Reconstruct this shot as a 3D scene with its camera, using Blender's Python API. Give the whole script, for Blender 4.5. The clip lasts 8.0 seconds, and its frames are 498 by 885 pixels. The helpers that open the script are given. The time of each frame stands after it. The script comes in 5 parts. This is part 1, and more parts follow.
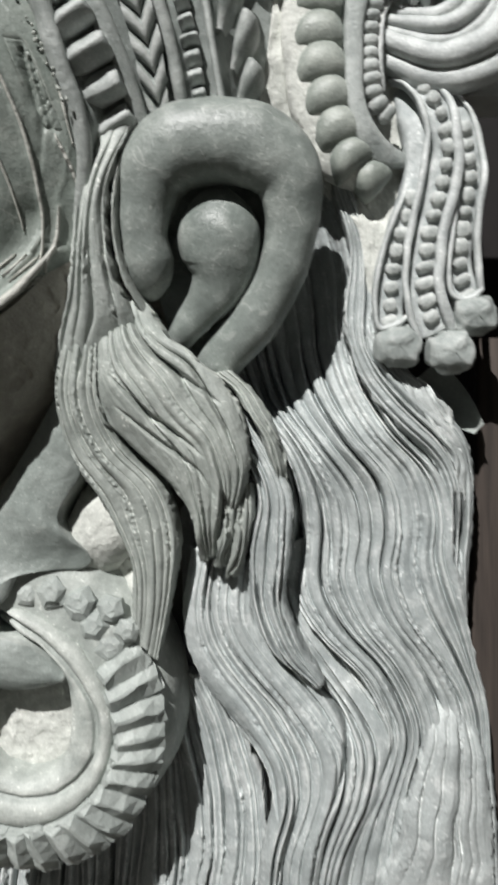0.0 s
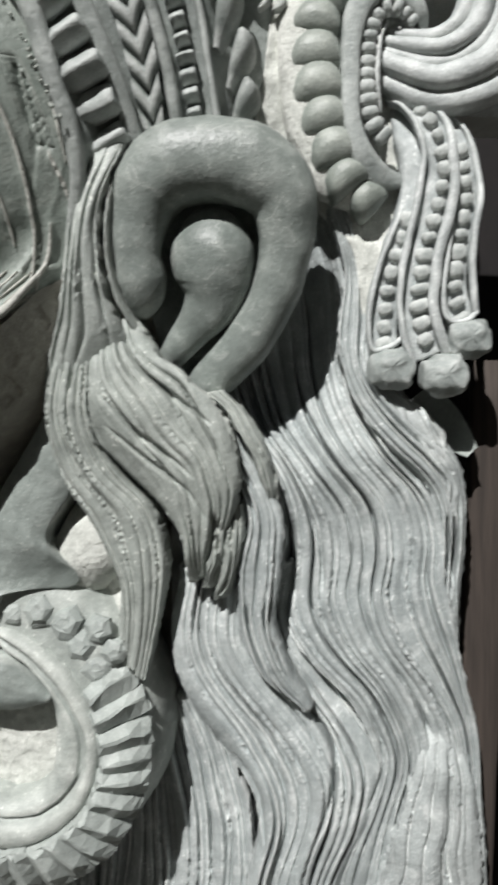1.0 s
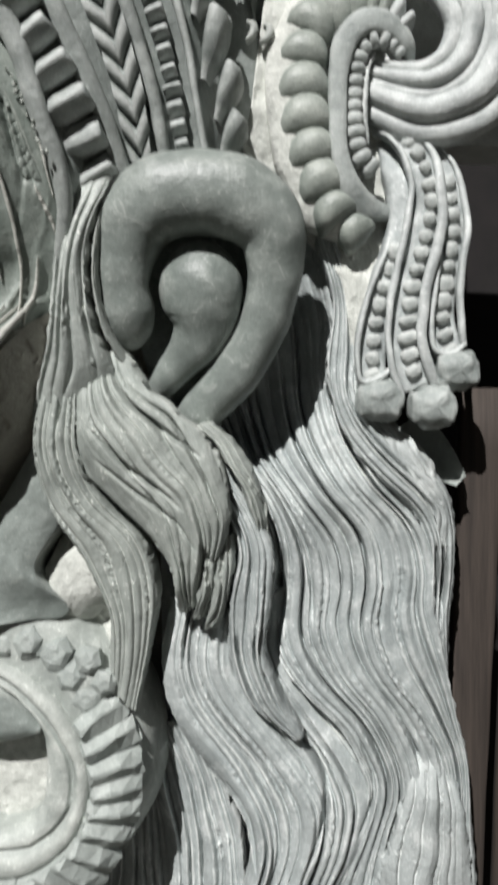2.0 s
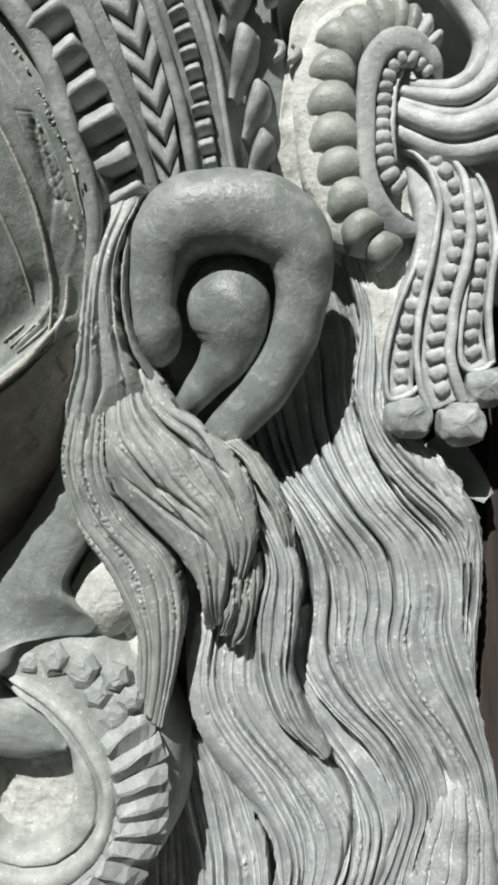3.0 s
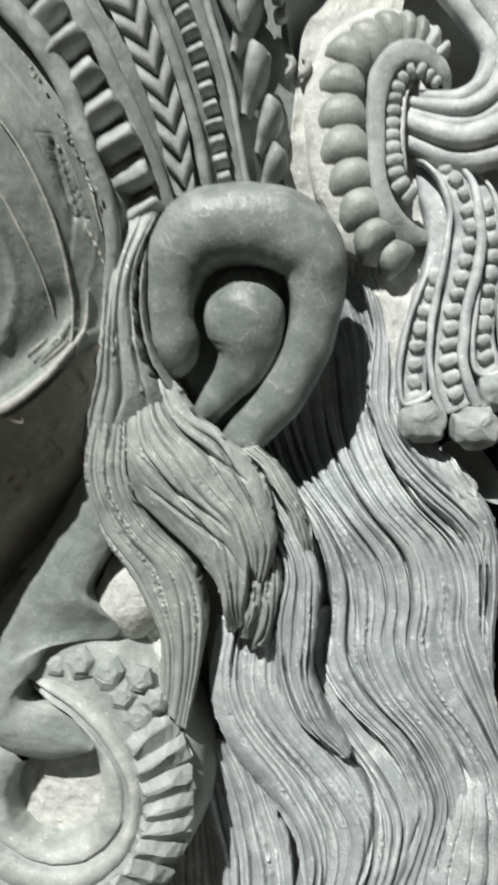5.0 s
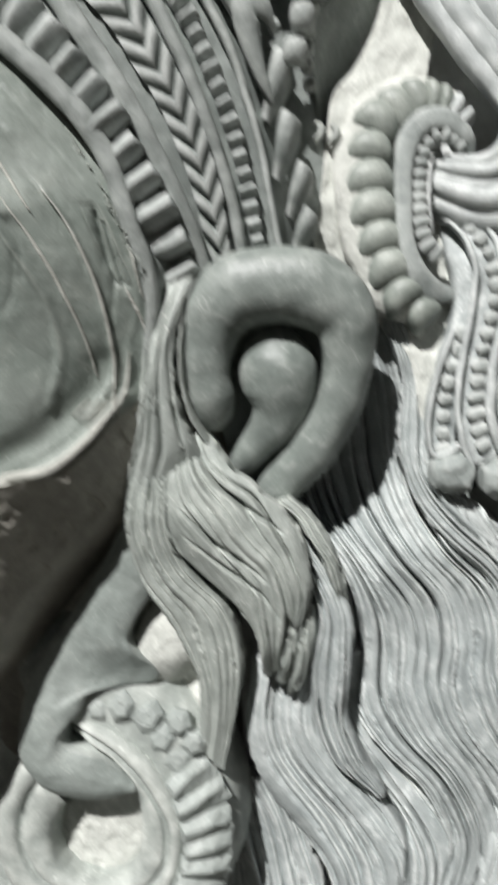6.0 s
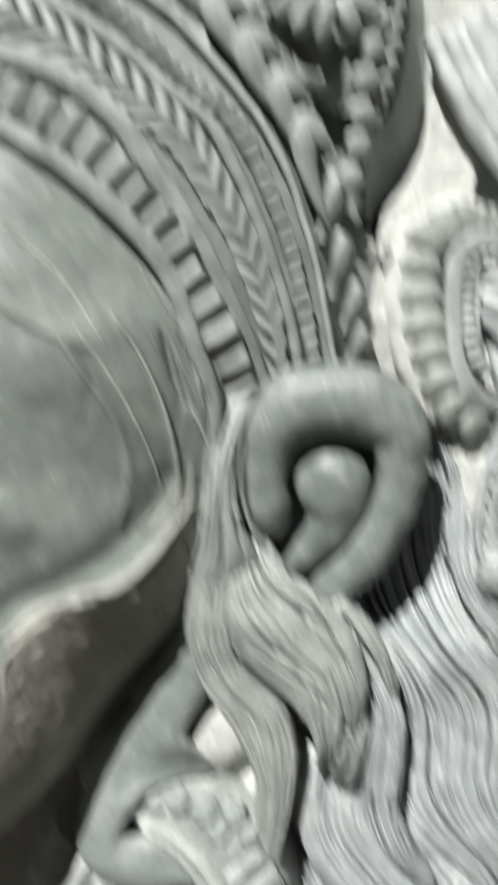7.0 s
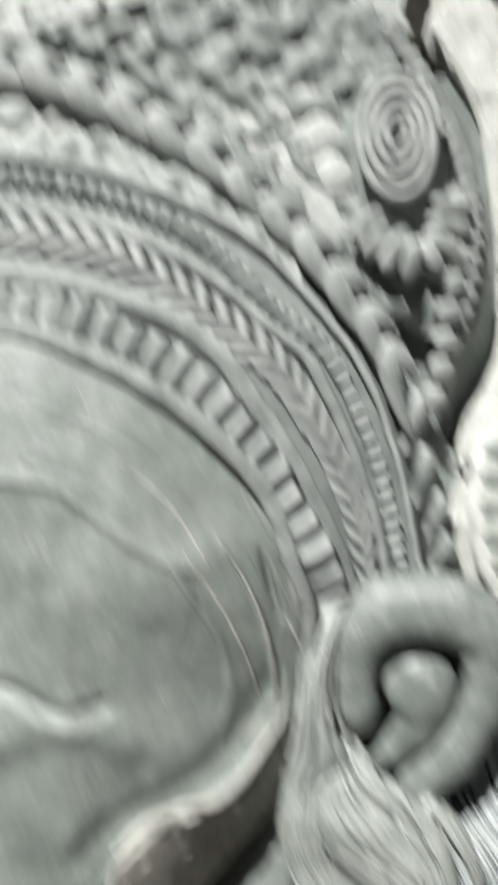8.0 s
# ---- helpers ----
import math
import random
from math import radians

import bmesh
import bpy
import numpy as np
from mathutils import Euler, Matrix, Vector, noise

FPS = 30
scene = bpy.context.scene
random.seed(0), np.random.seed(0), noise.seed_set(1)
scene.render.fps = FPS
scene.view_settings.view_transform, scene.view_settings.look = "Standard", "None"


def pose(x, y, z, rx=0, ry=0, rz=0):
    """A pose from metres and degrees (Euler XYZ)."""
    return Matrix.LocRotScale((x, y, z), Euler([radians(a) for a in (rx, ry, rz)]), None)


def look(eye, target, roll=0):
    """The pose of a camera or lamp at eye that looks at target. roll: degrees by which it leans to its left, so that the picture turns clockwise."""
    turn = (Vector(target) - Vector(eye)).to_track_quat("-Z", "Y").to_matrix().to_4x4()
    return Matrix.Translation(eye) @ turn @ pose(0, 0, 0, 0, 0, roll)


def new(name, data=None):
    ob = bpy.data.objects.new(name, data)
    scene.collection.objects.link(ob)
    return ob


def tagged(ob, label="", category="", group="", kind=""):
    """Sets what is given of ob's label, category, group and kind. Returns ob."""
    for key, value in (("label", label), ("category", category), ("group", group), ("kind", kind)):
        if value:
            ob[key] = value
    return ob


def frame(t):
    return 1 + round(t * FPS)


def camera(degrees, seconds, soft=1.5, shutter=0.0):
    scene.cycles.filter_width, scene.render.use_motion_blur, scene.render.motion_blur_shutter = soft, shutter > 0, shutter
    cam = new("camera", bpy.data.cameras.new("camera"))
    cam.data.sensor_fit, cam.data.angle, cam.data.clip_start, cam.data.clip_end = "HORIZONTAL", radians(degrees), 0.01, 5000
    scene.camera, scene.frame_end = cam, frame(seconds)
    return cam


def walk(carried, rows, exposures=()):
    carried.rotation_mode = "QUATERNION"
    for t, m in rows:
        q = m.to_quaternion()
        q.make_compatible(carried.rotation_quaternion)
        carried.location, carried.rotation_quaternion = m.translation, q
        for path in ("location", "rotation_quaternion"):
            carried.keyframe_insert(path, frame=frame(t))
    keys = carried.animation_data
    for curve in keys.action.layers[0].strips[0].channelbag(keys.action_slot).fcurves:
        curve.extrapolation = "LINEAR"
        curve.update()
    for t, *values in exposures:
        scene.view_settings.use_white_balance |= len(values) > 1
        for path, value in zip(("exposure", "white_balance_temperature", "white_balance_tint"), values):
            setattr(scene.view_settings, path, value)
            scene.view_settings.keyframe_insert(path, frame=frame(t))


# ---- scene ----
cam = camera(38, 8.0, soft=3.2, shutter=2.6)
ROWS = [
    (0, look((0.1343, -1.2027, 0.0233), (-0.0395, 0.7856, -0.1044), -1.76)),
    (0.5, look((0.1287, -1.1929, 0.0360), (-0.0503, 0.7955, -0.0835), -1.31)),
    (1, look((0.1455, -1.1893, 0.0462), (-0.0240, 0.8004, -0.0656), -0.95)),
    (1.2, look((0.1516, -1.1870, 0.0537), (-0.0144, 0.8021, -0.0726), -1.08)),
    (2.3, look((0.1355, -1.1857, 0.1153), (0.0034, 0.8068, 0.0021), -1.18)),
    (2.5, look((0.1276, -1.1874, 0.1198), (-0.0191, 0.8049, 0.0236), -1.39)),
    (3, look((0.1130, -1.1871, 0.1178), (-0.0444, 0.8040, 0.0156), -1.27)),
    (3.5, look((0.1115, -1.1867, 0.1151), (-0.0479, 0.8040, 0.0072), -1.30)),
    (4, look((0.1183, -1.1922, 0.1182), (-0.0535, 0.7972, 0.0046), -1.47)),
    (5.3, look((0.1105, -1.2245, 0.1413), (-0.0992, 0.7621, 0.0444), -2.40)),
    (5.5, look((0.1030, -1.2340, 0.1588), (-0.1045, 0.7527, 0.0590), -2.62)),
    (6, look((0.0733, -1.2559, 0.2091), (-0.1438, 0.7306, 0.1273), -2.94)),
    (6.5, look((0.0260, -1.2749, 0.2688), (-0.1830, 0.7134, 0.2126), -3.00)),
    (6.6, look((0.0147, -1.2787, 0.2885), (-0.1983, 0.7101, 0.2485), -3.03)),
    (6.8, look((-0.0089, -1.2882, 0.3360), (-0.1925, 0.7018, 0.2480), -3.08)),
    (7, look((-0.0326, -1.3030, 0.3890), (-0.2111, 0.6879, 0.3219), -3.12)),
    (7.5, look((-0.0875, -1.3586, 0.5238), (-0.2543, 0.6341, 0.4867), -2.62)),
    (7.6, look((-0.0976, -1.3668, 0.5518), (-0.2795, 0.6258, 0.5693), -2.72)),
    (7.8, look((-0.1169, -1.3785, 0.6089), (-0.3236, 0.6121, 0.6646), -2.95)),
    (8, look((-0.1358, -1.3866, 0.6669), (-0.3596, 0.5994, 0.7436), -3.20)),
]
walk(cam, ROWS, exposures=[(0.0, 0.17), (4.2, 0.15), (5.3, 0.22), (6.5, 0.30), (7.0, 0.38), (7.5, 0.43), (8.0, 0.50)])

# ---- daylight ----
SUN_TO = Vector((-0.32, -1.0, 1.10)).normalized()
world = bpy.data.worlds.new("world")
scene.world = world
world.use_nodes = True
wn = world.node_tree
sky = wn.nodes.new("ShaderNodeTexSky")
sky.sky_type = "NISHITA"
sky.sun_disc = False
sky.sun_elevation = math.asin(SUN_TO.z)
sky.sun_rotation = math.atan2(SUN_TO.x, SUN_TO.y)
wn.links.new(sky.outputs[0], wn.nodes["Background"].inputs[0])
wn.nodes["Background"].inputs[1].default_value = 0.0012
sun = new("sun", bpy.data.lights.new("sun", "SUN"))
sun.data.energy = 4.9
sun.data.angle = radians(0.53)
sun.data.color = (1.0, 0.985, 0.97)
sun.matrix_world = look((0, 0, 0), -SUN_TO)


# ---- materials ----
def material(name):
    m = bpy.data.materials.new(name)
    m.use_nodes = True
    t = m.node_tree
    return m, t, t.nodes["Principled BSDF"]


def node(t, kind, **values):
    n = t.nodes.new(kind)
    for key, v in values.items():
        n.inputs[key.replace("_", " ")].default_value = v
    return n


def ramp(t, source, stops):
    r = t.nodes.new("ShaderNodeValToRGB")
    els = r.color_ramp.elements
    while len(els) < len(stops):
        els.new(0.5)
    for e, (at, c) in zip(els, stops):
        e.position, e.color = at, (*c, 1.0)
    t.links.new(source, r.inputs[0])
    return r.outputs[0]


def mixed(t, kind, fac, a, b):
    n = t.nodes.new("ShaderNodeMix")
    n.data_type, n.blend_type = "RGBA", kind
    for socket, v in ((n.inputs[0], fac), (n.inputs[6], a), (n.inputs[7], b)):
        if hasattr(v, "is_linked"):
            t.links.new(v, socket)
        else:
            socket.default_value = v
    return n.outputs[2]


def stone(name, dark, light, dust, rough=0.55, dust_at=0.60, grain=1.0, pits=0.45, streak=0.0, chips=0.35, powder=0.30, scratch=0.0, wear_highlight=0.8):
    """Carved grey-green stone: cloudy patches, pale dust, fine grain, small pits and tool marks."""
    m, t, b = material(name)
    geo = t.nodes.new("ShaderNodeNewGeometry")
    big = node(t, "ShaderNodeTexNoise", Scale=4.5, Detail=6.0, Roughness=0.62)
    mid = node(t, "ShaderNodeTexNoise", Scale=26.0, Detail=5.0, Roughness=0.6)
    fine = node(t, "ShaderNodeTexNoise", Scale=420.0, Detail=3.0, Roughness=0.7)
    pit = t.nodes.new("ShaderNodeTexVoronoi")
    pit.inputs["Scale"].default_value = 95.0
    for n in (big, mid, fine, pit):
        t.links.new(geo.outputs["Position"], n.inputs["Vector"])
    c = ramp(t, big.outputs["Fac"], [(0.32, dark), (0.68, light)])
    speck = node(t, "ShaderNodeTexNoise", Scale=150.0, Detail=5.0, Roughness=0.75)
    t.links.new(geo.outputs["Position"], speck.inputs["Vector"])
    d = ramp(t, speck.outputs["Fac"], [(dust_at, (0, 0, 0)), (dust_at + 0.10, (0.7, 0.7, 0.7))])
    c = mixed(t, "MIX", d, c, (*dust, 1))
    # Convex edges go paler: dusty wear, with edge highlights put into the colour.
    edge_noise = t.nodes.new("ShaderNodeMath")
    edge_noise.operation = "MULTIPLY_ADD"
    edge_noise.inputs[1].default_value, edge_noise.inputs[2].default_value = 0.10, 0.0
    t.links.new(mid.outputs["Fac"], edge_noise.inputs[0])
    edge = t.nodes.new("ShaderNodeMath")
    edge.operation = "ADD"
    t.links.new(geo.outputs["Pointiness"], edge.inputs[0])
    t.links.new(edge_noise.outputs[0], edge.inputs[1])
    w = ramp(t, edge.outputs[0], [(0.565, (0, 0, 0)), (0.635, (wear_highlight, wear_highlight, wear_highlight))])
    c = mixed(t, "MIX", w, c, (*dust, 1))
    chip = node(t, "ShaderNodeTexNoise", Scale=165.0, Detail=2.0, Roughness=0.5)
    t.links.new(geo.outputs["Position"], chip.inputs["Vector"])
    flake = ramp(t, chip.outputs["Fac"], [(0.63, (0, 0, 0)), (0.68, (chips, chips, chips))])
    area = ramp(t, mid.outputs["Fac"], [(0.47, (0, 0, 0)), (0.58, (1, 1, 1))])
    c = mixed(t, "MIX", mixed(t, "MULTIPLY", 1.0, flake, area), c, (dust[0] * 1.15, dust[1] * 1.15, dust[2] * 1.15, 1))
    film_ = node(t, "ShaderNodeTexNoise", Scale=15.0, Detail=8.0, Roughness=0.72, Distortion=0.8)
    t.links.new(geo.outputs["Position"], film_.inputs["Vector"])
    c = mixed(t, "MIX", ramp(t, film_.outputs["Fac"], [(0.54, (0, 0, 0)), (0.70, (powder, powder, powder))]), c, (*dust, 1))
    if scratch:
        cell = t.nodes.new("ShaderNodeTexVoronoi")
        cell.feature = "DISTANCE_TO_EDGE"
        cell.inputs["Scale"].default_value = 13.0
        bend = t.nodes.new("ShaderNodeMapping")
        bend.inputs["Scale"].default_value = (1.0, 1.6, 2.1)
        bend.inputs["Rotation"].default_value = (0.3, 0.6, 0.2)
        t.links.new(geo.outputs["Position"], bend.inputs["Vector"])
        t.links.new(bend.outputs[0], cell.inputs["Vector"])
        lines = ramp(t, cell.outputs["Distance"], [(0.004, (scratch, scratch, scratch)), (0.016, (0, 0, 0))])
        some = ramp(t, film_.outputs["Fac"], [(0.50, (0, 0, 0)), (0.56, (1, 1, 1))])
        c = mixed(t, "MIX", mixed(t, "MULTIPLY", 1.0, lines, some), c, (*dust, 1))
    tone = ramp(t, mid.outputs["Fac"], [(0.35, (0.88, 0.88, 0.88)), (0.65, (1.10, 1.10, 1.10))])
    c = mixed(t, "MULTIPLY", 1.0, c, tone)
    g = ramp(t, fine.outputs["Fac"], [(0.3, (0.80, 0.80, 0.80)), (0.7, (1.12, 1.12, 1.12))])
    c = mixed(t, "MULTIPLY", 1.0, c, g)
    t.links.new(c, b.inputs["Base Color"])
    r = t.nodes.new("ShaderNodeMapRange")
    r.inputs[3].default_value, r.inputs[4].default_value = rough - 0.12, rough + 0.2
    t.links.new(mid.outputs["Fac"], r.inputs[0])
    t.links.new(r.outputs[0], b.inputs["Roughness"])
    b.inputs["Specular IOR Level"].default_value = 0.45
    hole = ramp(t, pit.outputs["Distance"], [(0.03, (0, 0, 0)), (0.16, (1, 1, 1))])
    tool = node(t, "ShaderNodeTexNoise", Scale=110.0, Detail=4.0, Roughness=0.6)
    t.links.new(geo.outputs["Position"], tool.inputs["Vector"])
    b0 = node(t, "ShaderNodeBump", Strength=0.65 * grain, Distance=0.0022)
    t.links.new(tool.outputs["Fac"], b0.inputs["Height"])
    b1 = node(t, "ShaderNodeBump", Strength=0.45 * grain, Distance=0.006)
    b2 = node(t, "ShaderNodeBump", Strength=0.50 * grain, Distance=0.0008)
    b3 = node(t, "ShaderNodeBump", Strength=pits, Distance=0.0015)
    t.links.new(mid.outputs["Fac"], b1.inputs["Height"])
    t.links.new(fine.outputs["Fac"], b2.inputs["Height"])
    t.links.new(hole, b3.inputs["Height"])
    t.links.new(b0.outputs[0], b1.inputs["Normal"])
    t.links.new(b1.outputs[0], b2.inputs["Normal"])
    t.links.new(b2.outputs[0], b3.inputs["Normal"])
    last = b3
    if streak:
        mp = t.nodes.new("ShaderNodeMapping")
        mp.inputs["Scale"].default_value = (260, 60, 26)
        sn = node(t, "ShaderNodeTexNoise", Scale=1.0, Detail=4.0, Roughness=0.6, Distortion=0.6)
        t.links.new(geo.outputs["Position"], mp.inputs["Vector"])
        t.links.new(mp.outputs[0], sn.inputs["Vector"])
        last = node(t, "ShaderNodeBump", Strength=streak, Distance=0.003)
        t.links.new(sn.outputs["Fac"], last.inputs["Height"])
        t.links.new(b3.outputs[0], last.inputs["Normal"])
    t.links.new(last.outputs[0], b.inputs["Normal"])
    return m


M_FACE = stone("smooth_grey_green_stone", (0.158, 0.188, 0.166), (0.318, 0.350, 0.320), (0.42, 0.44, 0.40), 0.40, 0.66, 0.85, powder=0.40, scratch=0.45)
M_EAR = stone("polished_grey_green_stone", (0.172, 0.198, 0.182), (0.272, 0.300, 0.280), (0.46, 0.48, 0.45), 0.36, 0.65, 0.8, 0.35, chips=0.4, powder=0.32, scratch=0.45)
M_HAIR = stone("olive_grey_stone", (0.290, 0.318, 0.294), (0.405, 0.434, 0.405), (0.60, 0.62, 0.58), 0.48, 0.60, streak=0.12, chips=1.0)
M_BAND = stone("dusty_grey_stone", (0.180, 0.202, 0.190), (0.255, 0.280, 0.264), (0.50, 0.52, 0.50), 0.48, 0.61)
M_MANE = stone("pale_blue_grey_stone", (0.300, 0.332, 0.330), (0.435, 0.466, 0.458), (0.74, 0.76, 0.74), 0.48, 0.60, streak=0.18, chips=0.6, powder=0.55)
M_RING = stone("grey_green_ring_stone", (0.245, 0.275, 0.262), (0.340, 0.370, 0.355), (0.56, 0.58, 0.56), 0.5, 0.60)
# Lighter copy of the band stone: crown dust plus upward-facing sunlight in the colour.
M_CROWN = stone("dusty_sunlit_stone", (0.265, 0.292, 0.272), (0.375, 0.402, 0.380), (0.58, 0.60, 0.56), 0.55, 0.58)
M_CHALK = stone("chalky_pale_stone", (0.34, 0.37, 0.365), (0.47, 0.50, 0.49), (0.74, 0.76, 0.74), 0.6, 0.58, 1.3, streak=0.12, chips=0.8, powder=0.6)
M_CUT = stone("cut_grey_green_stone", (0.285, 0.315, 0.298), (0.395, 0.425, 0.402), (0.58, 0.60, 0.57), 0.5, 0.60, wear_highlight=0.0)
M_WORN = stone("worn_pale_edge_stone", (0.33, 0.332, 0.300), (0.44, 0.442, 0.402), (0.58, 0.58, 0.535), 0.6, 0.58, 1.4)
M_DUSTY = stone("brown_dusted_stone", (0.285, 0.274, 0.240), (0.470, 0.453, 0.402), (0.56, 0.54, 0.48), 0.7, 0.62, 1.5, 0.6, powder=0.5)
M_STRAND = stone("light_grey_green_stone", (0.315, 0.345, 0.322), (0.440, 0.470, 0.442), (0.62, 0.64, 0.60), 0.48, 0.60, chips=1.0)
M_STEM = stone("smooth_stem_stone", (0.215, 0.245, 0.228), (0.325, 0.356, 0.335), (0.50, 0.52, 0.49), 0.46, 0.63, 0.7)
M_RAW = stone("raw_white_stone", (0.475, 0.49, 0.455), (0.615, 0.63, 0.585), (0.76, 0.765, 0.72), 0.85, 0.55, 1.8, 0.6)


def wood_material():
    m, t, b = material("weathered_brown_wood")
    geo = t.nodes.new("ShaderNodeNewGeometry")
    mp = t.nodes.new("ShaderNodeMapping")
    mp.inputs["Scale"].default_value = (60, 60, 3)
    t.links.new(geo.outputs["Position"], mp.inputs["Vector"])
    n = node(t, "ShaderNodeTexNoise", Scale=1.0, Detail=6.0, Roughness=0.65)
    t.links.new(mp.outputs[0], n.inputs["Vector"])
    c = ramp(t, n.outputs["Fac"], [(0.3, (0.022, 0.017, 0.014)), (0.7, (0.066, 0.051, 0.042))])
    t.links.new(c, b.inputs["Base Color"])
    b.inputs["Roughness"].default_value = 0.8
    bp = node(t, "ShaderNodeBump", Strength=0.6, Distance=0.003)
    t.links.new(n.outputs["Fac"], bp.inputs["Height"])
    t.links.new(bp.outputs[0], b.inputs["Normal"])
    return m


def plain_material(name, a, b_, scale, rough):
    m, t, b = material(name)
    geo = t.nodes.new("ShaderNodeNewGeometry")
    n = node(t, "ShaderNodeTexNoise", Scale=scale, Detail=6.0, Roughness=0.65)
    t.links.new(geo.outputs["Position"], n.inputs["Vector"])
    t.links.new(ramp(t, n.outputs["Fac"], [(0.3, a), (0.7, b_)]), b.inputs["Base Color"])
    b.inputs["Roughness"].default_value = rough
    bp = node(t, "ShaderNodeBump", Strength=0.5, Distance=0.004)
    t.links.new(n.outputs["Fac"], bp.inputs["Height"])
    t.links.new(bp.outputs[0], b.inputs["Normal"])
    return m


M_WOOD = wood_material()
# Near-black wall tone: the unlit depth behind the carving is put into it.
M_DARKWALL = plain_material("shade_black_wall", (0.004, 0.0035, 0.0035), (0.013, 0.010, 0.010), 9.0, 0.9)
M_GROUND = plain_material("dusty_ground", (0.035, 0.034, 0.029), (0.065, 0.062, 0.053), 3.0, 0.95)


# ---- geometry helpers ----
def curve(points, n):
    """A smooth line through a few points, n steps long, evenly spaced."""
    p = np.array(points, float)
    ext = np.vstack([2 * p[0] - p[1], p, 2 * p[-1] - p[-2]])
    out = []
    for i in range(len(p) - 1):
        p0, p1, p2, p3 = ext[i : i + 4]
        for s in np.linspace(0, 1, 24, endpoint=False):
            out.append(0.5 * (2 * p1 + (p2 - p0) * s + (2 * p0 - 5 * p1 + 4 * p2 - p3) * s**2 + (3 * p1 - p0 - 3 * p2 + p3) * s**3))
    out.append(p[-1])
    out = np.array(out)
    run = np.r_[0, np.cumsum(np.linalg.norm(np.diff(out, axis=0), axis=1))]
    at = np.linspace(0, run[-1], n)
    return np.stack([np.interp(at, run, out[:, k]) for k in range(3)], 1)


def spread(values, n):
    return np.interp(np.linspace(0, 1, n), np.linspace(0, 1, len(values)), values)


def along(points, values, n):
    """Sizes given at the points of a line, spread by distance over n steps."""
    p = np.array(points, float)
    run = np.r_[0, np.cumsum(np.linalg.norm(np.diff(p, axis=0), axis=1))]
    return np.interp(np.linspace(0, run[-1], n), run, values)


class Shape:
    """Vertices and faces gathered from several pieces of one mesh."""

    def __init__(self):
        self.v, self.f, self.count, self.slots = [], [], 0, []

    def use(self, slot):
        self.slots.append((len(self.f), slot))

    def grid(self, pts, close_u=False):
        r, c, _ = pts.shape
        base = self.count
        self.v.append(pts.reshape(-1, 3))
        self.count += r * c
        for i in range(r - 1):
            for j in range(c if close_u else c - 1):
                k = (j + 1) % c
                self.f.append((base + i * c + j, base + i * c + k, base + (i + 1) * c + k, base + (i + 1) * c + j))
        return base

    def cap(self, base, c):
        self.f.append(tuple(range(base, base + c)))

    def mesh(self, name, mat, smooth=True):
        me = bpy.data.meshes.new(name)
        me.from_pydata(np.concatenate(self.v).tolist(), [], self.f)
        bm = bmesh.new()
        bm.from_mesh(me)
        bmesh.ops.recalc_face_normals(bm, faces=bm.faces)
        bm.to_mesh(me)
        bm.free()
        if smooth:
            me.polygons.foreach_set("use_smooth", [True] * len(me.polygons))
        for m in mat if isinstance(mat, tuple) else (mat,):
            me.materials.append(m)
        if self.slots:
            index = np.zeros(len(self.f), int)
            for start, slot in self.slots:
                index[start:] = slot
            me.polygons.foreach_set("material_index", index.tolist())
        return me


def frames(path):
    """Side, ahead and out for each point of a line that lies on a surface facing -y."""
    d = np.gradient(path, axis=0)
    d /= np.linalg.norm(d, axis=1)[:, None] + 1e-9
    out = np.tile([0.0, -1.0, 0.0], (len(path), 1))
    side = np.cross(d, out)
    side /= np.linalg.norm(side, axis=1)[:, None] + 1e-9
    return side, d, np.cross(side, d)


def tube(shape, path, wide, tall, sides=14, square=1.0, wobble=0.0, seed=0.0):
    """A rod along a line: wide and tall are its half sizes along and out of the surface."""
    n = len(path)
    side, _, out = frames(path)
    wide, tall = spread(np.atleast_1d(wide), n), spread(np.atleast_1d(tall), n)
    a = np.linspace(0, 2 * math.pi, sides, endpoint=False)
    ca, sa = np.sign(np.cos(a)) * abs(np.cos(a)) ** square, np.sign(np.sin(a)) * abs(np.sin(a)) ** square
    pts = path[:, None] + side[:, None] * (wide[:, None] * ca)[..., None] + out[:, None] * (tall[:, None] * sa)[..., None]
    if wobble:
        for i in range(n):
            for j in range(sides):
                p = pts[i, j]
                pts[i, j] += wobble * np.array(noise.noise_vector(Vector((p[0] * 22 + seed, p[1] * 22, p[2] * 22))))
    base = shape.grid(pts, True)
    shape.cap(base, sides)
    shape.cap(base + (n - 1) * sides, sides)
    return pts


def part(name, shape, mat, parent, label="", smooth=True):
    ob = new(name, shape.mesh(name, mat, smooth) if isinstance(shape, Shape) else shape)
    ob.parent = parent
    return tagged(ob, label) if label else ob


def thing(name, label, category, group="", kind="", at=(0, 0, 0)):
    ob = new(name)
    ob.empty_display_size = 0.05
    return tagged(ob, label, category, group, kind)


def smoothstep(x):
    x = np.clip(x, 0, 1)
    return x * x * (3 - 2 * x)


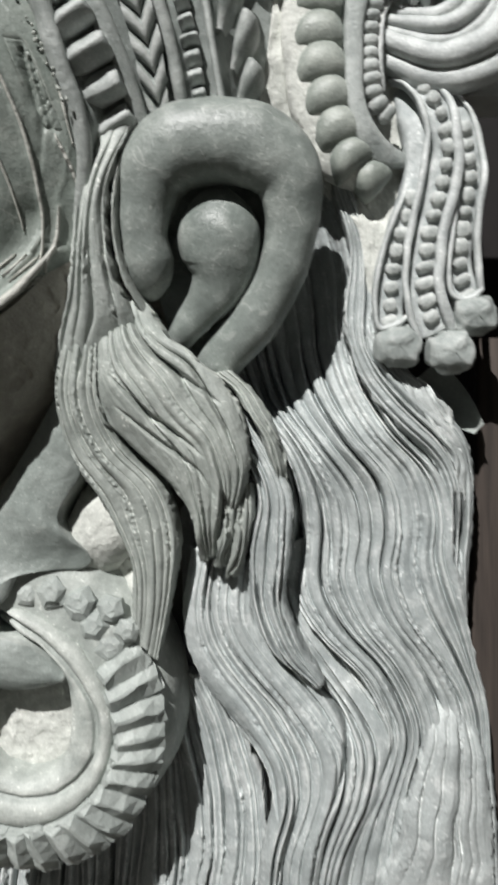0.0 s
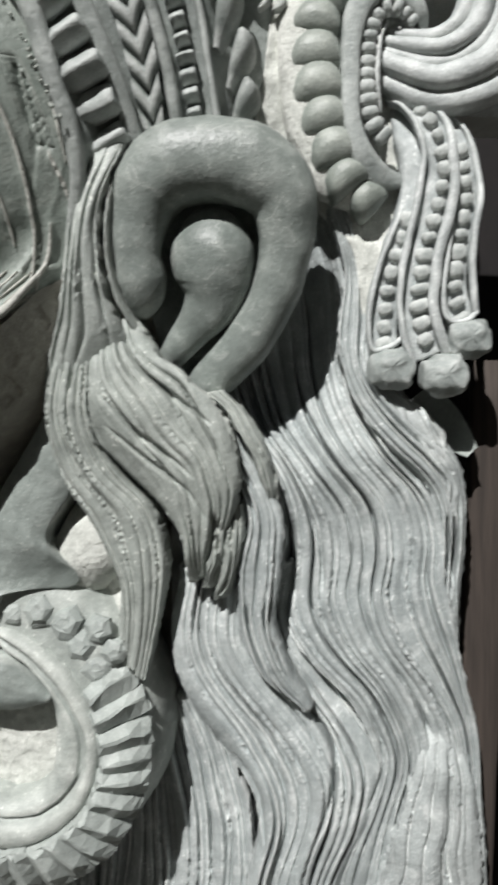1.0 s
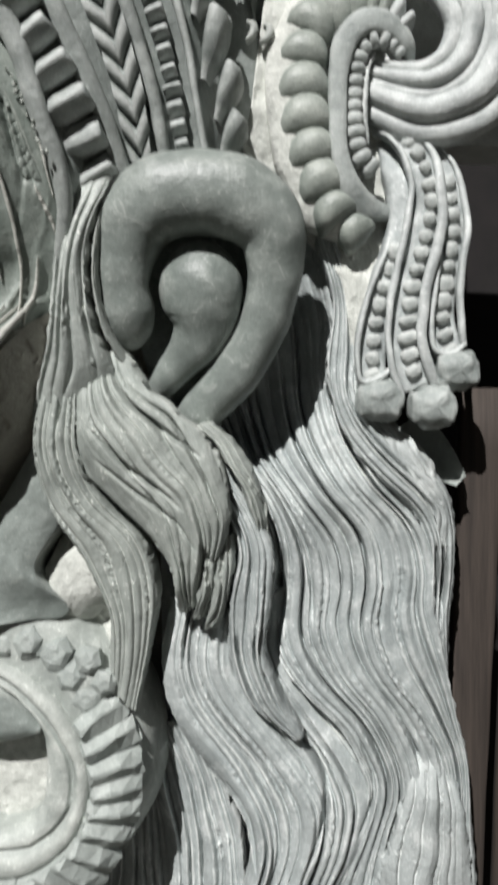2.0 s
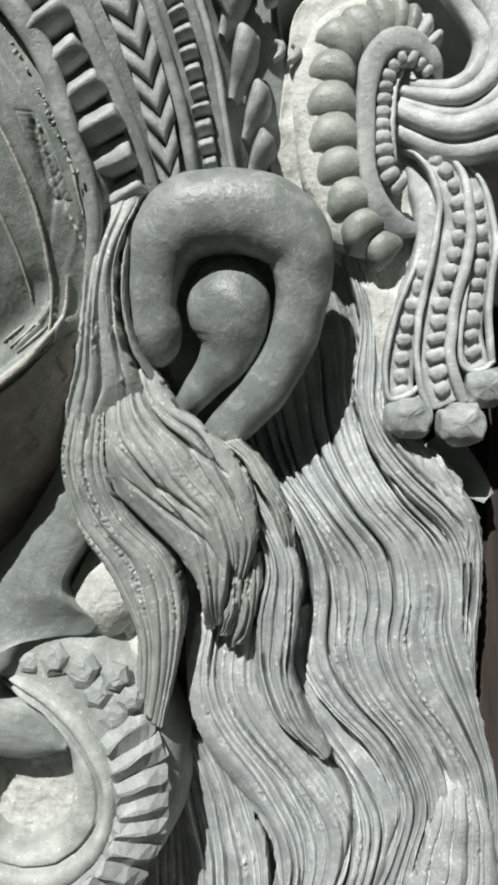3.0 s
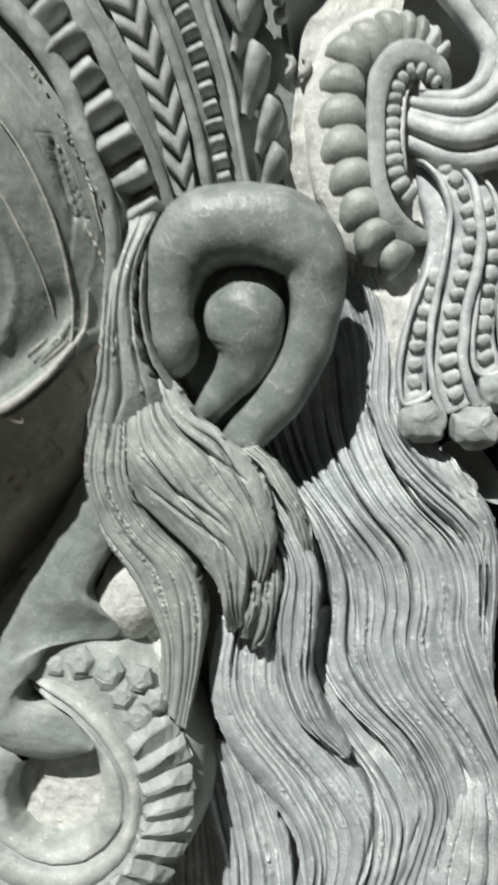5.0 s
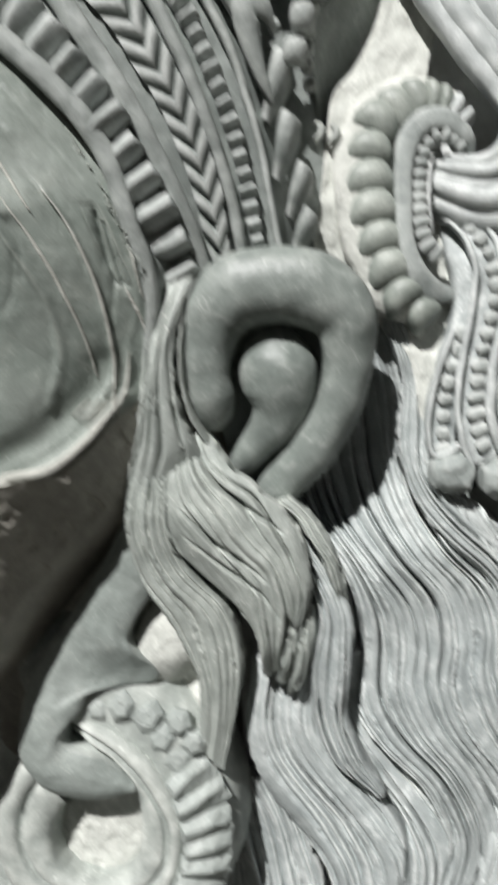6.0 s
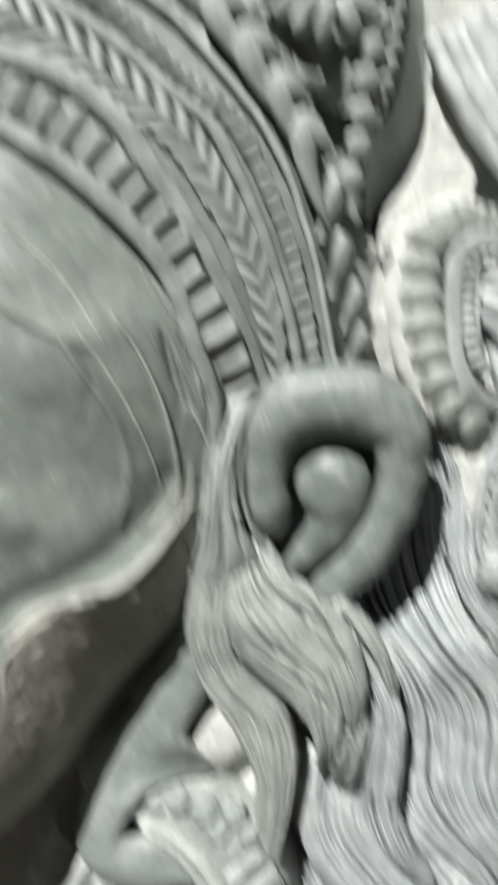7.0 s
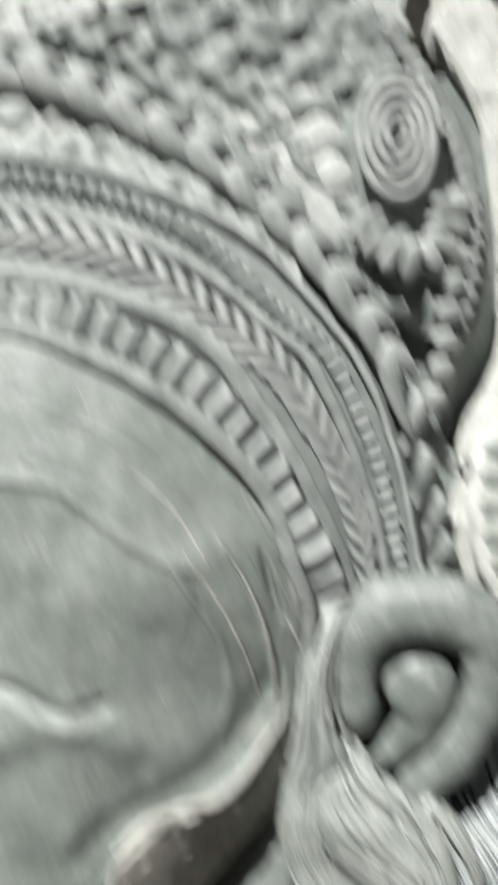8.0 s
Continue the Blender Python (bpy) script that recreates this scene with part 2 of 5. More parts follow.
def lock(parent, mat, guides, cells=8, amp=0.010, bulge=0.008, seed=1, rows=90, per=9, fray=0.0, skirt=0.05, drop=0.02, fade=0.0, wave=0.0, waves=2.0, phase=0.0, cut=0.012, stops=(), crease=0.0, fine=0.13, rag=1.0, carve=(), calm=0.75, flat=3.4, crumb=0.0022, label=""):
    """A wavy lock of carved hair across two or more guide lines: rounded strands of uneven width and height with fine grooves."""
    rnd = np.random.RandomState(seed)
    cols = cells * per + 1
    lines = np.stack([curve(q, rows) for q in guides], 1)
    ga, gb = lines[:, 0], lines[:, -1]
    u = np.linspace(0, 1, cols)
    v = np.linspace(0, 1, rows)
    gaps = np.linalg.norm(np.diff(lines, axis=1), axis=2).mean(0)
    knots = np.r_[0, np.cumsum(gaps)] / gaps.sum()
    pts = np.array([[[np.interp(q, knots, lines[i, :, k]) for k in range(3)] for q in u] for i in range(rows)])
    uu = np.tile(u, (rows, 1))
    for i in range(rows):
        uu[i] += 0.6 / cells * noise.noise(Vector((v[i] * 3.1, seed * 1.7, 0.3)))
        for j in range(cols):
            uu[i, j] += 0.55 / cells * noise.noise(Vector((v[i] * 5.0, u[j] * cells * 0.35, seed * 3.3)))

    grooves = [np.zeros((rows, cols))]
    tilt = np.random.RandomState(seed + 500)
    crumbs = np.zeros((rows, cols))

    def ridges(count, power, key):
        widths = rnd.uniform(0.3, 1.0, count) ** 1.6 + 0.12
        edges = np.r_[0, np.cumsum(widths)] / widths.sum() * 1.04 - 0.02
        k = np.clip(np.searchsorted(edges, uu) - 1, 0, count - 1)
        s = (uu - edges[k]) / (edges[k + 1] - edges[k])
        round_ = 1 - np.abs(np.clip(2 * s - 1, -1, 1)) ** power
        round_ = round_ * (1 + tilt.uniform(-0.15, 0.5, count)[k] * np.clip(2 * s - 1, -1, 1))
        tall = np.array([[0.45 + 0.55 * (0.5 + noise.noise(Vector((v[i] * 2.3, c * 5.1 + seed, key)))) for c in range(count)] for i in range(rows)])
        if key == 0.0:
            span = np.linalg.norm(gb - ga, axis=1)[:, None]
            for e in edges[1:-1]:
                if crease:
                    vary = np.array([0.35 + 0.65 * (0.5 + 0.9 * noise.noise(Vector((x * 3.0, e * 31.0, seed)))) for x in v])[:, None]
                    grooves[0] = grooves[0] - crease * np.clip(vary, 0.1, 1.3) * np.exp(-np.abs((uu - e) * span / 0.0034) ** 1.5)
                for _ in range(2):
                    mid, long = tilt.uniform(0, 1), tilt.uniform(0.03, 0.12)
                    window = np.exp(-(np.abs((v - mid) / long) ** 4))[:, None]
                    crumbs[:] = np.maximum(crumbs, window * np.exp(-((((uu - e) * span + 0.003) / 0.0045) ** 2)))
                for _ in range(2):
                    mid, long, deep = rnd.uniform(0, 1), rnd.uniform(0.05, 0.2), rnd.uniform(0.1, 1.0) ** 2 * cut * 1.4
                    window = np.exp(-(np.abs((v - mid) / long) ** 4))[:, None]
                    grooves[0] = grooves[0] - deep * window * np.exp(-(((uu - e) * span / 0.0030) ** 2))
        return round_ * np.take_along_axis(tall, k, 1), k, np.take_along_axis(tall, k, 1)

    r1, k1, t1 = ridges(cells, flat, 0.0)
    r2, _, _ = ridges(cells * 3, 2.4, 9.0)
    r3, _, _ = ridges(max(3, cells // 3), 2.6, 4.0)
    env = 1 - 0.9 * smoothstep((v - calm) / (0.97 - calm))
    if fade:
        env = env * smoothstep(v / fade)
    lift = amp * (r1 * 0.62 + (t1 - 0.7) * 0.7 + r2 * fine + r3 * 1.1) * (0.35 + 0.65 * env)[:, None]
    lift += grooves[0] * env[:, None]
    lift += wave * np.sin(2 * math.pi * (v[:, None] * waves + phase + 0.12 * u[None]))
    lift += bulge * (1 - np.abs(2 * u - 1) ** 2.2)[None]
    if fray:
        ends = 1 - fray * rnd.uniform(0, 1, cells)
        if stops:
            ends = ends - (1 - spread(stops, cells))
        lift -= drop * smoothstep((v[:, None] - ends[k1]) / (0.35 * fray + 0.01))
    for way, deep, wide in carve:
        c = curve(way, 60)
        d2 = ((pts[:, :, None, [0, 2]] - c[:, [0, 2]]) ** 2).sum(-1)
        taper = np.sin(np.linspace(0.15, math.pi - 0.15, 60))[d2.argmin(-1)]
        lift -= deep * taper * np.exp(-d2.min(-1) / (wide * (0.4 + 0.6 * taper)) ** 2)
    for i in range(rows):
        for j in range(cols):
            p = pts[i, j]
            lift[i, j] += 0.0012 * noise.noise(Vector((p[0] * 60, p[2] * 25, seed)))
            if crumbs[i, j] > 0.05:
                lift[i, j] += crumb * crumbs[i, j] * (2.4 * noise.noise(Vector((p[0] * 240, p[2] * 210, seed))) + 1.2 * noise.noise(Vector((p[0] * 90, p[2] * 70, seed))))
    pts[:, :, 1] -= lift
    for i in range(rows):
        for j, fall in ((0, 1.0), (1, 0.7), (2, 0.4), (-1, 1.0), (-2, 0.7), (-3, 0.4)):
            p = pts[i, j]
            pts[i, j, 0] += rag * fall * (0.004 * noise.noise(Vector((p[2] * 45, j, seed))) + 0.002 * noise.noise(Vector((p[2] * 140, j, seed))))
    left, right = pts[:, :1].copy(), pts[:, -1:].copy()
    left[:, :, 1] += skirt
    right[:, :, 1] += skirt
    full = np.concatenate([left, pts, right], 1)
    top, low = full[:1].copy(), full[-1:].copy()
    top[:, :, 1] += skirt * 0.8
    low[:, :, 1] += skirt * 0.8
    s = Shape()
    s.grid(np.concatenate([top, full, low], 0))
    return part("hair_lock", s, mat, parent, label)


def place(me, name, parent, o, x, y, z):
    """An object of mesh me at o, with its axes along x, y and z."""
    ob = new(name, me)
    m = Matrix.Identity(4)
    for k, axis in enumerate((x, y, z, o)):
        for r in range(3):
            m[r][k] = axis[r]
    ob.parent = parent
    ob.matrix_basis = m
    return ob


def row(me, name, parent, path, step, size, first=0.5, tilt=0.0, jitter=0.08, seed=3, flip=1):
    """Carved pieces one after another along a line; size: half width, half length, height, each from start to end."""
    rnd = random.Random(seed)
    run = np.r_[0, np.cumsum(np.linalg.norm(np.diff(path, axis=0), axis=1))]
    steps = spread(np.atleast_1d(step), 50)
    places = []
    s = first * steps[0]
    while s < run[-1]:
        places.append(s)
        s += steps[int(49 * s / run[-1])]
    side, ahead, out = frames(path)
    for s in places:
        f = s / run[-1]
        o, x, y, z = (np.array([np.interp(s, run, w[:, k]) for k in range(3)]) for w in (path, side, ahead, out))
        w, l, h = (float(np.interp(f, np.linspace(0, 1, len(np.atleast_1d(q))), np.atleast_1d(q))) * rnd.uniform(1 - jitter, 1 + jitter) for q in size)
        turn = tilt + rnd.uniform(-0.07, 0.07)
        x, y = x * math.cos(turn) + y * math.sin(turn), y * math.cos(turn) - x * math.sin(turn)
        place(me, name, parent, o, x * w, y * l * flip, z * h)


def scatter(me, name, parent, line, count, stray, size, seed):
    """Small broken bits strewn unevenly along a line."""
    rnd = random.Random(seed)
    path = curve(line, 200)
    for _ in range(count):
        o = path[min(199, int(200 * rnd.random()))] + np.array([rnd.gauss(0, stray), rnd.uniform(0, 0.002), rnd.gauss(0, stray)])
        r, a = rnd.uniform(0.45, 1.0) * size, rnd.uniform(0, 6.28)
        place(me, name, parent, o, np.array([math.cos(a), 0, math.sin(a)]) * r, np.array([-math.sin(a), 0, math.cos(a)]) * r * rnd.uniform(0.6, 1.6), np.array([0, -1, 0]) * r * 0.9)


def bead_mesh(name, mat, facet=0.25, seed=1, rings=8, sides=12, smooth=True):
    """A rounded, hand-cut bead of unit half size."""
    s = Shape()
    th = np.linspace(0.02, math.pi - 0.02, rings)
    ph = np.linspace(0, 2 * math.pi, sides, endpoint=False)
    p = np.stack([np.sin(th)[:, None] * np.cos(ph), np.sin(th)[:, None] * np.sin(ph), np.cos(th)[:, None] * np.ones(sides)], -1)
    p = np.sign(p) * np.abs(p) ** (1 - facet)
    for i in range(rings):
        for j in range(sides):
            p[i, j] *= 1 + 0.07 * noise.noise(Vector(p[i, j] * 1.6) + Vector((seed * 7.0, 0, 0)))
    base = s.grid(p, True)
    s.cap(base, sides)
    s.cap(base + (rings - 1) * sides, sides)
    return s.mesh(name, mat, smooth)


def gadroon_mesh(mat, seed=1):
    """A plump cap: a straight cut foot at y = -1 and a domed crown that sinks away at y = 1."""
    s = Shape()
    y = np.array([-1.0, -0.97, -0.86, -0.62, -0.3, 0.1, 0.5, 0.85, 1.1, 1.25])
    top = np.array([-0.5, 0.10, 0.40, 0.72, 0.94, 1.0, 0.90, 0.66, 0.25, -0.4])
    wide = np.sqrt(1 - ((y + 0.75) / 2.05) ** 2)
    a = np.linspace(0, math.pi, 13)
    g = np.array([[(-w * math.copysign(abs(math.cos(q)) ** 0.8, math.cos(q)), yi - 0.16 * math.sin(q) * (yi < -0.5), -0.5 + (t + 0.5) * math.sin(q) ** 0.7) for q in a] for yi, t, w in zip(y, top, wide)])
    for i in range(g.shape[0]):
        for j in range(g.shape[1]):
            g[i, j] += 0.06 * np.array(noise.noise_vector(Vector(g[i, j] * 1.9) + Vector((seed * 5.0, 0, 0))))
    s.grid(g)
    return s.mesh("gadroon", mat)


def chevron_mesh(mat):
    """A V-shaped ridge, one unit to either side, pointing along -y."""
    s = Shape()
    x = np.linspace(-1, 1, 11)
    line = -0.85 * (1 - np.abs(x) ** 0.9)
    prof = [(-0.46, -0.6), (-0.40, 0.25), (-0.22, 0.75), (0.05, 1.0), (0.30, 0.62), (0.46, -0.1), (0.5, -0.6)]
    g = np.array([[(xi, li + py, pz * (1 - 0.25 * abs(xi) ** 3)) for py, pz in prof] for xi, li in zip(x, line)])
    s.grid(g)
    return s.mesh("chevron", mat)


def leaf_mesh(name, mat):
    """A plump hooked leaf: a stalk that rises along y and rolls over to +x, with a furrow."""
    s = Shape()
    line = curve([(-0.30, 0.0, -1.50), (-0.46, -0.22, -0.80), (-0.46, -0.42, -0.10), (-0.34, -0.62, 0.48), (0.02, -0.72, 0.80), (0.46, -0.68, 0.66), (0.66, -0.48, 0.34), (0.66, -0.28, 0.05)], 28)
    tube(s, line, (0.10, 0.28, 0.40, 0.52, 0.60, 0.52, 0.34, 0.10), (0.2, 0.38, 0.46, 0.5, 0.48, 0.42, 0.3, 0.12), 12, 0.7)
    s.v[0] = np.stack([s.v[0][:, 0], s.v[0][:, 2], -s.v[0][:, 1]], 1)
    return s.mesh(name, mat)


def hooked_leaf_mesh(mat):
    """A comma-shaped leaf: a narrow foot at y = -1, swelling to a broad blunt head at y = 1 that leans to +x."""
    s = Shape()
    y = np.array([-1.06, -0.85, -0.6, -0.3, 0.0, 0.3, 0.55, 0.75, 0.9, 0.98, 1.02, 1.0])
    wide = np.array([0.06, 0.26, 0.44, 0.60, 0.72, 0.82, 0.88, 0.90, 0.88, 0.82, 0.74, 0.70])
    top = np.array([0.05, 0.22, 0.42, 0.62, 0.80, 0.94, 1.0, 1.0, 0.93, 0.76, 0.40, -0.6])
    lean = 0.45 * ((y + 1) / 2) ** 2.2 - 0.18
    a = np.linspace(0, math.pi, 13)
    g = np.array([[(l - w * math.copysign(abs(math.cos(q)) ** 0.8, math.cos(q)), yi + 0.16 * math.sin(q) * (yi > 0.6) - 0.10 * (yi > 0.6) * math.cos(q), -0.6 + (t + 0.6) * math.sin(q - 0.22 * math.sin(q)) ** 0.6) for q in a] for yi, w, t, l in zip(y, wide, top, lean)])
    for i in range(g.shape[0]):
        for j in range(g.shape[1]):
            g[i, j] += 0.05 * np.array(noise.noise_vector(Vector(g[i, j] * 2.1)))
    s.grid(g)
    return s.mesh("hooked_leaf", mat)


def block_mesh(name, mat, seed=1):
    """A stubby cut block with a blunt ridge across it: a short upper facet, a longer lower one and rounded ends."""
    s = Shape()
    x = np.array([-1.0, -0.92, -0.7, -0.3, 0.15, 0.55, 0.8, 0.95, 1.0])
    size = np.array([0.45, 0.62, 0.82, 1.0, 1.0, 0.97, 0.88, 0.66, 0.35])
    prof = [(-0.98, -0.7), (-1.0, -0.05), (-0.93, 0.25), (-0.55, 0.62), (-0.05, 0.92), (0.14, 1.0), (0.30, 0.96), (0.62, 0.66), (0.92, 0.22), (0.98, -0.7)]
    g = np.array([[(xi, py * (0.55 + 0.45 * q), pz * q if pz > 0 else pz) for py, pz in prof] for xi, q in zip(x, size)])
    for i in range(g.shape[0]):
        for j in range(g.shape[1]):
            g[i, j] += 0.09 * np.array(noise.noise_vector(Vector(g[i, j] * 1.7) + Vector((seed * 5.0, 0, 0))))
    base = s.grid(g)
    s.cap(base, len(prof))
    s.cap(base + (len(x) - 1) * len(prof), len(prof))
    return s.mesh(name, mat)


def stud_mesh(mat, seed=1):
    """A blunt cut stud with six uneven facets and a small flat top."""
    s = Shape()
    rnd = np.random.RandomState(seed)
    a = np.linspace(0, 2 * math.pi, 6, endpoint=False) + rnd.uniform(-0.2, 0.2, 6)
    g = np.array([[(w * math.cos(q), w * math.sin(q), z) for q in a] for w, z in ((1.05, -0.8), (1.05, 0.10), (0.96, 0.42), (0.60, 0.86), (0.34, 0.95))])
    g[1:] += rnd.uniform(-1, 1, (4, 6, 3)) * np.array([0.10, 0.10, 0.08])
    base = s.grid(g, True)
    s.cap(base + 24, 6)
    return s.mesh("stud", mat, False)


def tooth_mesh(mat, seed=1):
    """A wedge with a cut ridge: inner end at y = -1, a peak, then a long facet falling to the outer end at y = 1."""
    s = Shape()
    y = np.array([-1.0, -0.88, -0.35, 0.10, 0.60, 0.95, 1.0])
    top = np.array([0.20, 0.62, 0.85, 1.0, 0.62, 0.25, -0.3])
    wide = np.array([0.70, 0.85, 1.0, 1.1, 1.1, 1.0, 0.9])
    lean = np.array([0.0, 0.05, 0.2, 0.3, 0.1, 0.0, 0.0])
    g = np.array([[(-w, yi, -0.8), (-0.96 * w, yi, 0.0), (l - 0.10, yi, t), (l + 0.12, yi, 0.96 * t), (0.97 * w, yi, -0.02), (w, yi, -0.8)] for yi, t, w, l in zip(y, top, wide, lean)])
    g[:, 1:5] += np.random.RandomState(seed).uniform(-1, 1, g[:, 1:5].shape) * np.array([0.10, 0.05, 0.10])
    base = s.grid(g)
    s.cap(base, 6)
    s.cap(base + 36, 6)
    return s.mesh("tooth", mat, False)


def slab(shape, rim, back):
    """A thick plate whose front rim is given and whose back lies at y = back."""
    front = np.array(rim, float)
    rear = front.copy()
    rear[:, 1] = back
    base = shape.grid(np.stack([front, rear]), True)
    n = len(front)
    shape.cap(base, n)
    shape.cap(base + n, n)


def rough_patch(a, b, rows, cols, high, size, seed, depth=0.15, bulge=0.0):
    """A rough-hewn stone surface between two lines, with sides that run back into the block."""
    ga, gb = curve(a, rows), curve(b, rows)
    u = np.linspace(0, 1, cols)
    p = ga[:, None] * (1 - u)[None, :, None] + gb[:, None] * u[None, :, None]
    for i in range(rows):
        for j in range(cols):
            q = p[i, j]
            p[i, j, 1] -= high * (noise.noise(Vector((q[0] * size, q[2] * size, seed))) + 0.5 * noise.noise(Vector((q[0] * size * 2.7, q[2] * size * 2.7, seed + 5))) + 0.25 * noise.noise(Vector((q[0] * size * 7, q[2] * size * 7, seed + 9))))
    p[:, :, 1] -= bulge * (1 - np.abs(2 * u - 1) ** 2.5)
    e0, e1 = p[:, :1].copy(), p[:, -1:].copy()
    e0[:, :, 1] += depth
    e1[:, :, 1] += depth
    p = np.concatenate([e0, p, e1], 1)
    t0, t1 = p[:1].copy(), p[-1:].copy()
    t0[:, :, 1] += depth
    t1[:, :, 1] += depth
    s = Shape()
    s.grid(np.concatenate([t0, p, t1], 0))
    return s


# ---- setting ----
g = Shape()
k = np.linspace(-1, 1, 41)
gx, gy = np.meshgrid(np.sign(k) * np.abs(k) ** 3 * 300, np.sign(k) * np.abs(k) ** 3 * 300)
g.grid(np.stack([gx, gy, -1.75 + 0 * gx], -1))
tagged(part("ground", g, M_GROUND, None), "bare dusty workshop ground around the stone carving", "ground", kind="structure")

# Wall added to close the back; its black stands in for deep shade.
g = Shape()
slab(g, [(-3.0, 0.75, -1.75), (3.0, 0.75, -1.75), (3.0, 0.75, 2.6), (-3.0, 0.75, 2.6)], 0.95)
tagged(part("wall_back", g, M_DARKWALL, None, smooth=False), "near-black wall added behind the carving, deep shade put into its colour", "wall", kind="structure")


def timber(name, points, wide, deep, label, seed):
    s = Shape()
    tube(s, curve(points, 24), wide, deep, 16, 0.35, 0.0025, seed)
    return tagged(part(name, s, M_WOOD, None, smooth=True), label, "timber post", "timber posts beside the carving")


timber("timber_post", [(0.464, 0.100, 0.110), (0.451, 0.100, -0.187), (0.437, 0.100, -0.464), (0.422, 0.100, -0.812), (0.404, 0.100, -1.308), (0.369, 0.100, -2.267)], 0.038, 0.02, "rough weathered brown timber post beside the carved mane", 1)
timber("timber_post", [(0.570, 0.130, 0.118), (0.556, 0.130, -0.194), (0.543, 0.130, -0.506), (0.528, 0.130, -0.903), (0.507, 0.130, -1.333), (0.474, 0.130, -2.307)], 0.045, 0.022, "rough weathered brown timber post beside the carved mane", 5)

# ---- statue: face, cheek and ear in one mesh ----
st = Shape()
rim = [(-0.240, -0.115, 0.216), (-0.194, -0.090, 0.273), (-0.170, -0.095, 0.353), (-0.161, -0.110, 0.439), (-0.208, -0.150, 0.540), (-0.269, -0.170, 0.626), (-0.354, -0.200, 0.734), (-0.450, -0.220, 0.814), (-0.557, -0.235, 0.875), (-0.648, -0.245, 0.912), (-0.792, -0.250, 0.934), (-0.977, -0.250, 0.867), (-1.088, -0.250, 0.653), (-1.101, -0.250, 0.221), (-1.020, -0.260, -0.120), (-0.800, -0.270, -0.260), (-0.610, -0.262, -0.230), (-0.545, -0.256, -0.080), (-0.515, -0.252, 0.040), (-0.462, -0.238, 0.097), (-0.392, -0.215, 0.120), (-0.331, -0.185, 0.145), (-0.279, -0.148, 0.188), (-0.240, -0.115, 0.216)]
rim = curve(rim, 300)
mid_ = np.array([(-0.558, -0.305, 0.489)][0])
rings = 170
face = np.zeros((rings, 300, 3))
for i in range(rings):
    s = i / (rings - 1)
    up = 1 - (1 - s) ** 1.55
    face[i] = rim * (1 - s) + mid_ * s
    face[i, :, 1] = rim[:, 1] * (1 - up) + mid_[1] * up


def crest(pts, line, high, wide):
    """Raises (or cuts) a line into a surface."""
    c = curve(line, 80)
    d = np.sqrt(((pts[..., None, [0, 2]] - c[:, [0, 2]]) ** 2).sum(-1)).min(-1)
    pts[..., 1] -= high * np.exp(-((d / wide) ** 2))


crest(face, [(-0.323, -0.200, 0.549), (-0.294, -0.200, 0.500), (-0.266, -0.190, 0.420), (-0.254, -0.170, 0.323), (-0.260, -0.150, 0.222)], 0.0085, 0.0034)
crest(face, [(-0.226, -0.160, 0.407), (-0.212, -0.155, 0.372), (-0.206, -0.150, 0.344)], 0.0075, 0.0034)
crest(face, [(-0.233, -0.145, 0.310), (-0.241, -0.140, 0.262), (-0.253, -0.140, 0.221)], 0.0075, 0.0034)
crest(face, [(-0.297, -0.200, 0.213), (-0.275, -0.190, 0.245), (-0.263, -0.180, 0.269)], 0.006, 0.0034)
crest(face, [(-0.394, -0.200, 0.513), (-0.359, -0.200, 0.447), (-0.330, -0.200, 0.381), (-0.324, -0.200, 0.307), (-0.342, -0.200, 0.234)], 0.006, 0.005)
crest(face, [(-0.688, -0.300, 0.679), (-0.579, -0.300, 0.659), (-0.509, -0.300, 0.608), (-0.440, -0.300, 0.548), (-0.372, -0.300, 0.515)], 0.008, 0.010)
crest(face, [(-0.261, -0.190, 0.527), (-0.257, -0.190, 0.492), (-0.251, -0.185, 0.448)], -0.006, 0.006)
crest(face, [(-0.722, -0.300, 0.358), (-0.648, -0.300, 0.343), (-0.595, -0.300, 0.314), (-0.550, -0.300, 0.305), (-0.514, -0.300, 0.312)], -0.016, 0.012)
crest(face, [(-0.727, -0.300, 0.249), (-0.615, -0.300, 0.286), (-0.542, -0.300, 0.289), (-0.482, -0.300, 0.245)], 0.012, 0.03)
crest(face, [(-0.274, -0.200, 0.297), (-0.309, -0.200, 0.242), (-0.363, -0.200, 0.188), (-0.422, -0.200, 0.157), (-0.510, -0.200, 0.120), (-0.570, -0.200, 0.070)], -0.012, 0.022)
crest(face, [(-0.235, -0.200, 0.250), (-0.273, -0.200, 0.208), (-0.330, -0.200, 0.154), (-0.395, -0.200, 0.117), (-0.473, -0.200, 0.080), (-0.529, -0.200, 0.025)], 0.013, 0.008)
scr = random.Random(4)
for _ in range(14):
    s0, a0, far = scr.uniform(0.08, 0.6), scr.uniform(4, 60), scr.uniform(10, 30)
    arc = [rim[int(a0 + far * q)] * (1 - s0) + mid_ * s0 for q in (0, 0.33, 0.66, 1)]
    crest(face, arc, scr.choice((-0.0025, 0.002, -0.002)), 0.0035)
for i in range(rings):
    for j in range(300):
        p = face[i, j]
        face[i, j, 1] += 0.003 * noise.noise(Vector((p[0] * 14, p[2] * 14, 3))) + 0.0006 * noise.noise(Vector((p[0] * 60, p[2] * 60, 7)))
st.use(1)
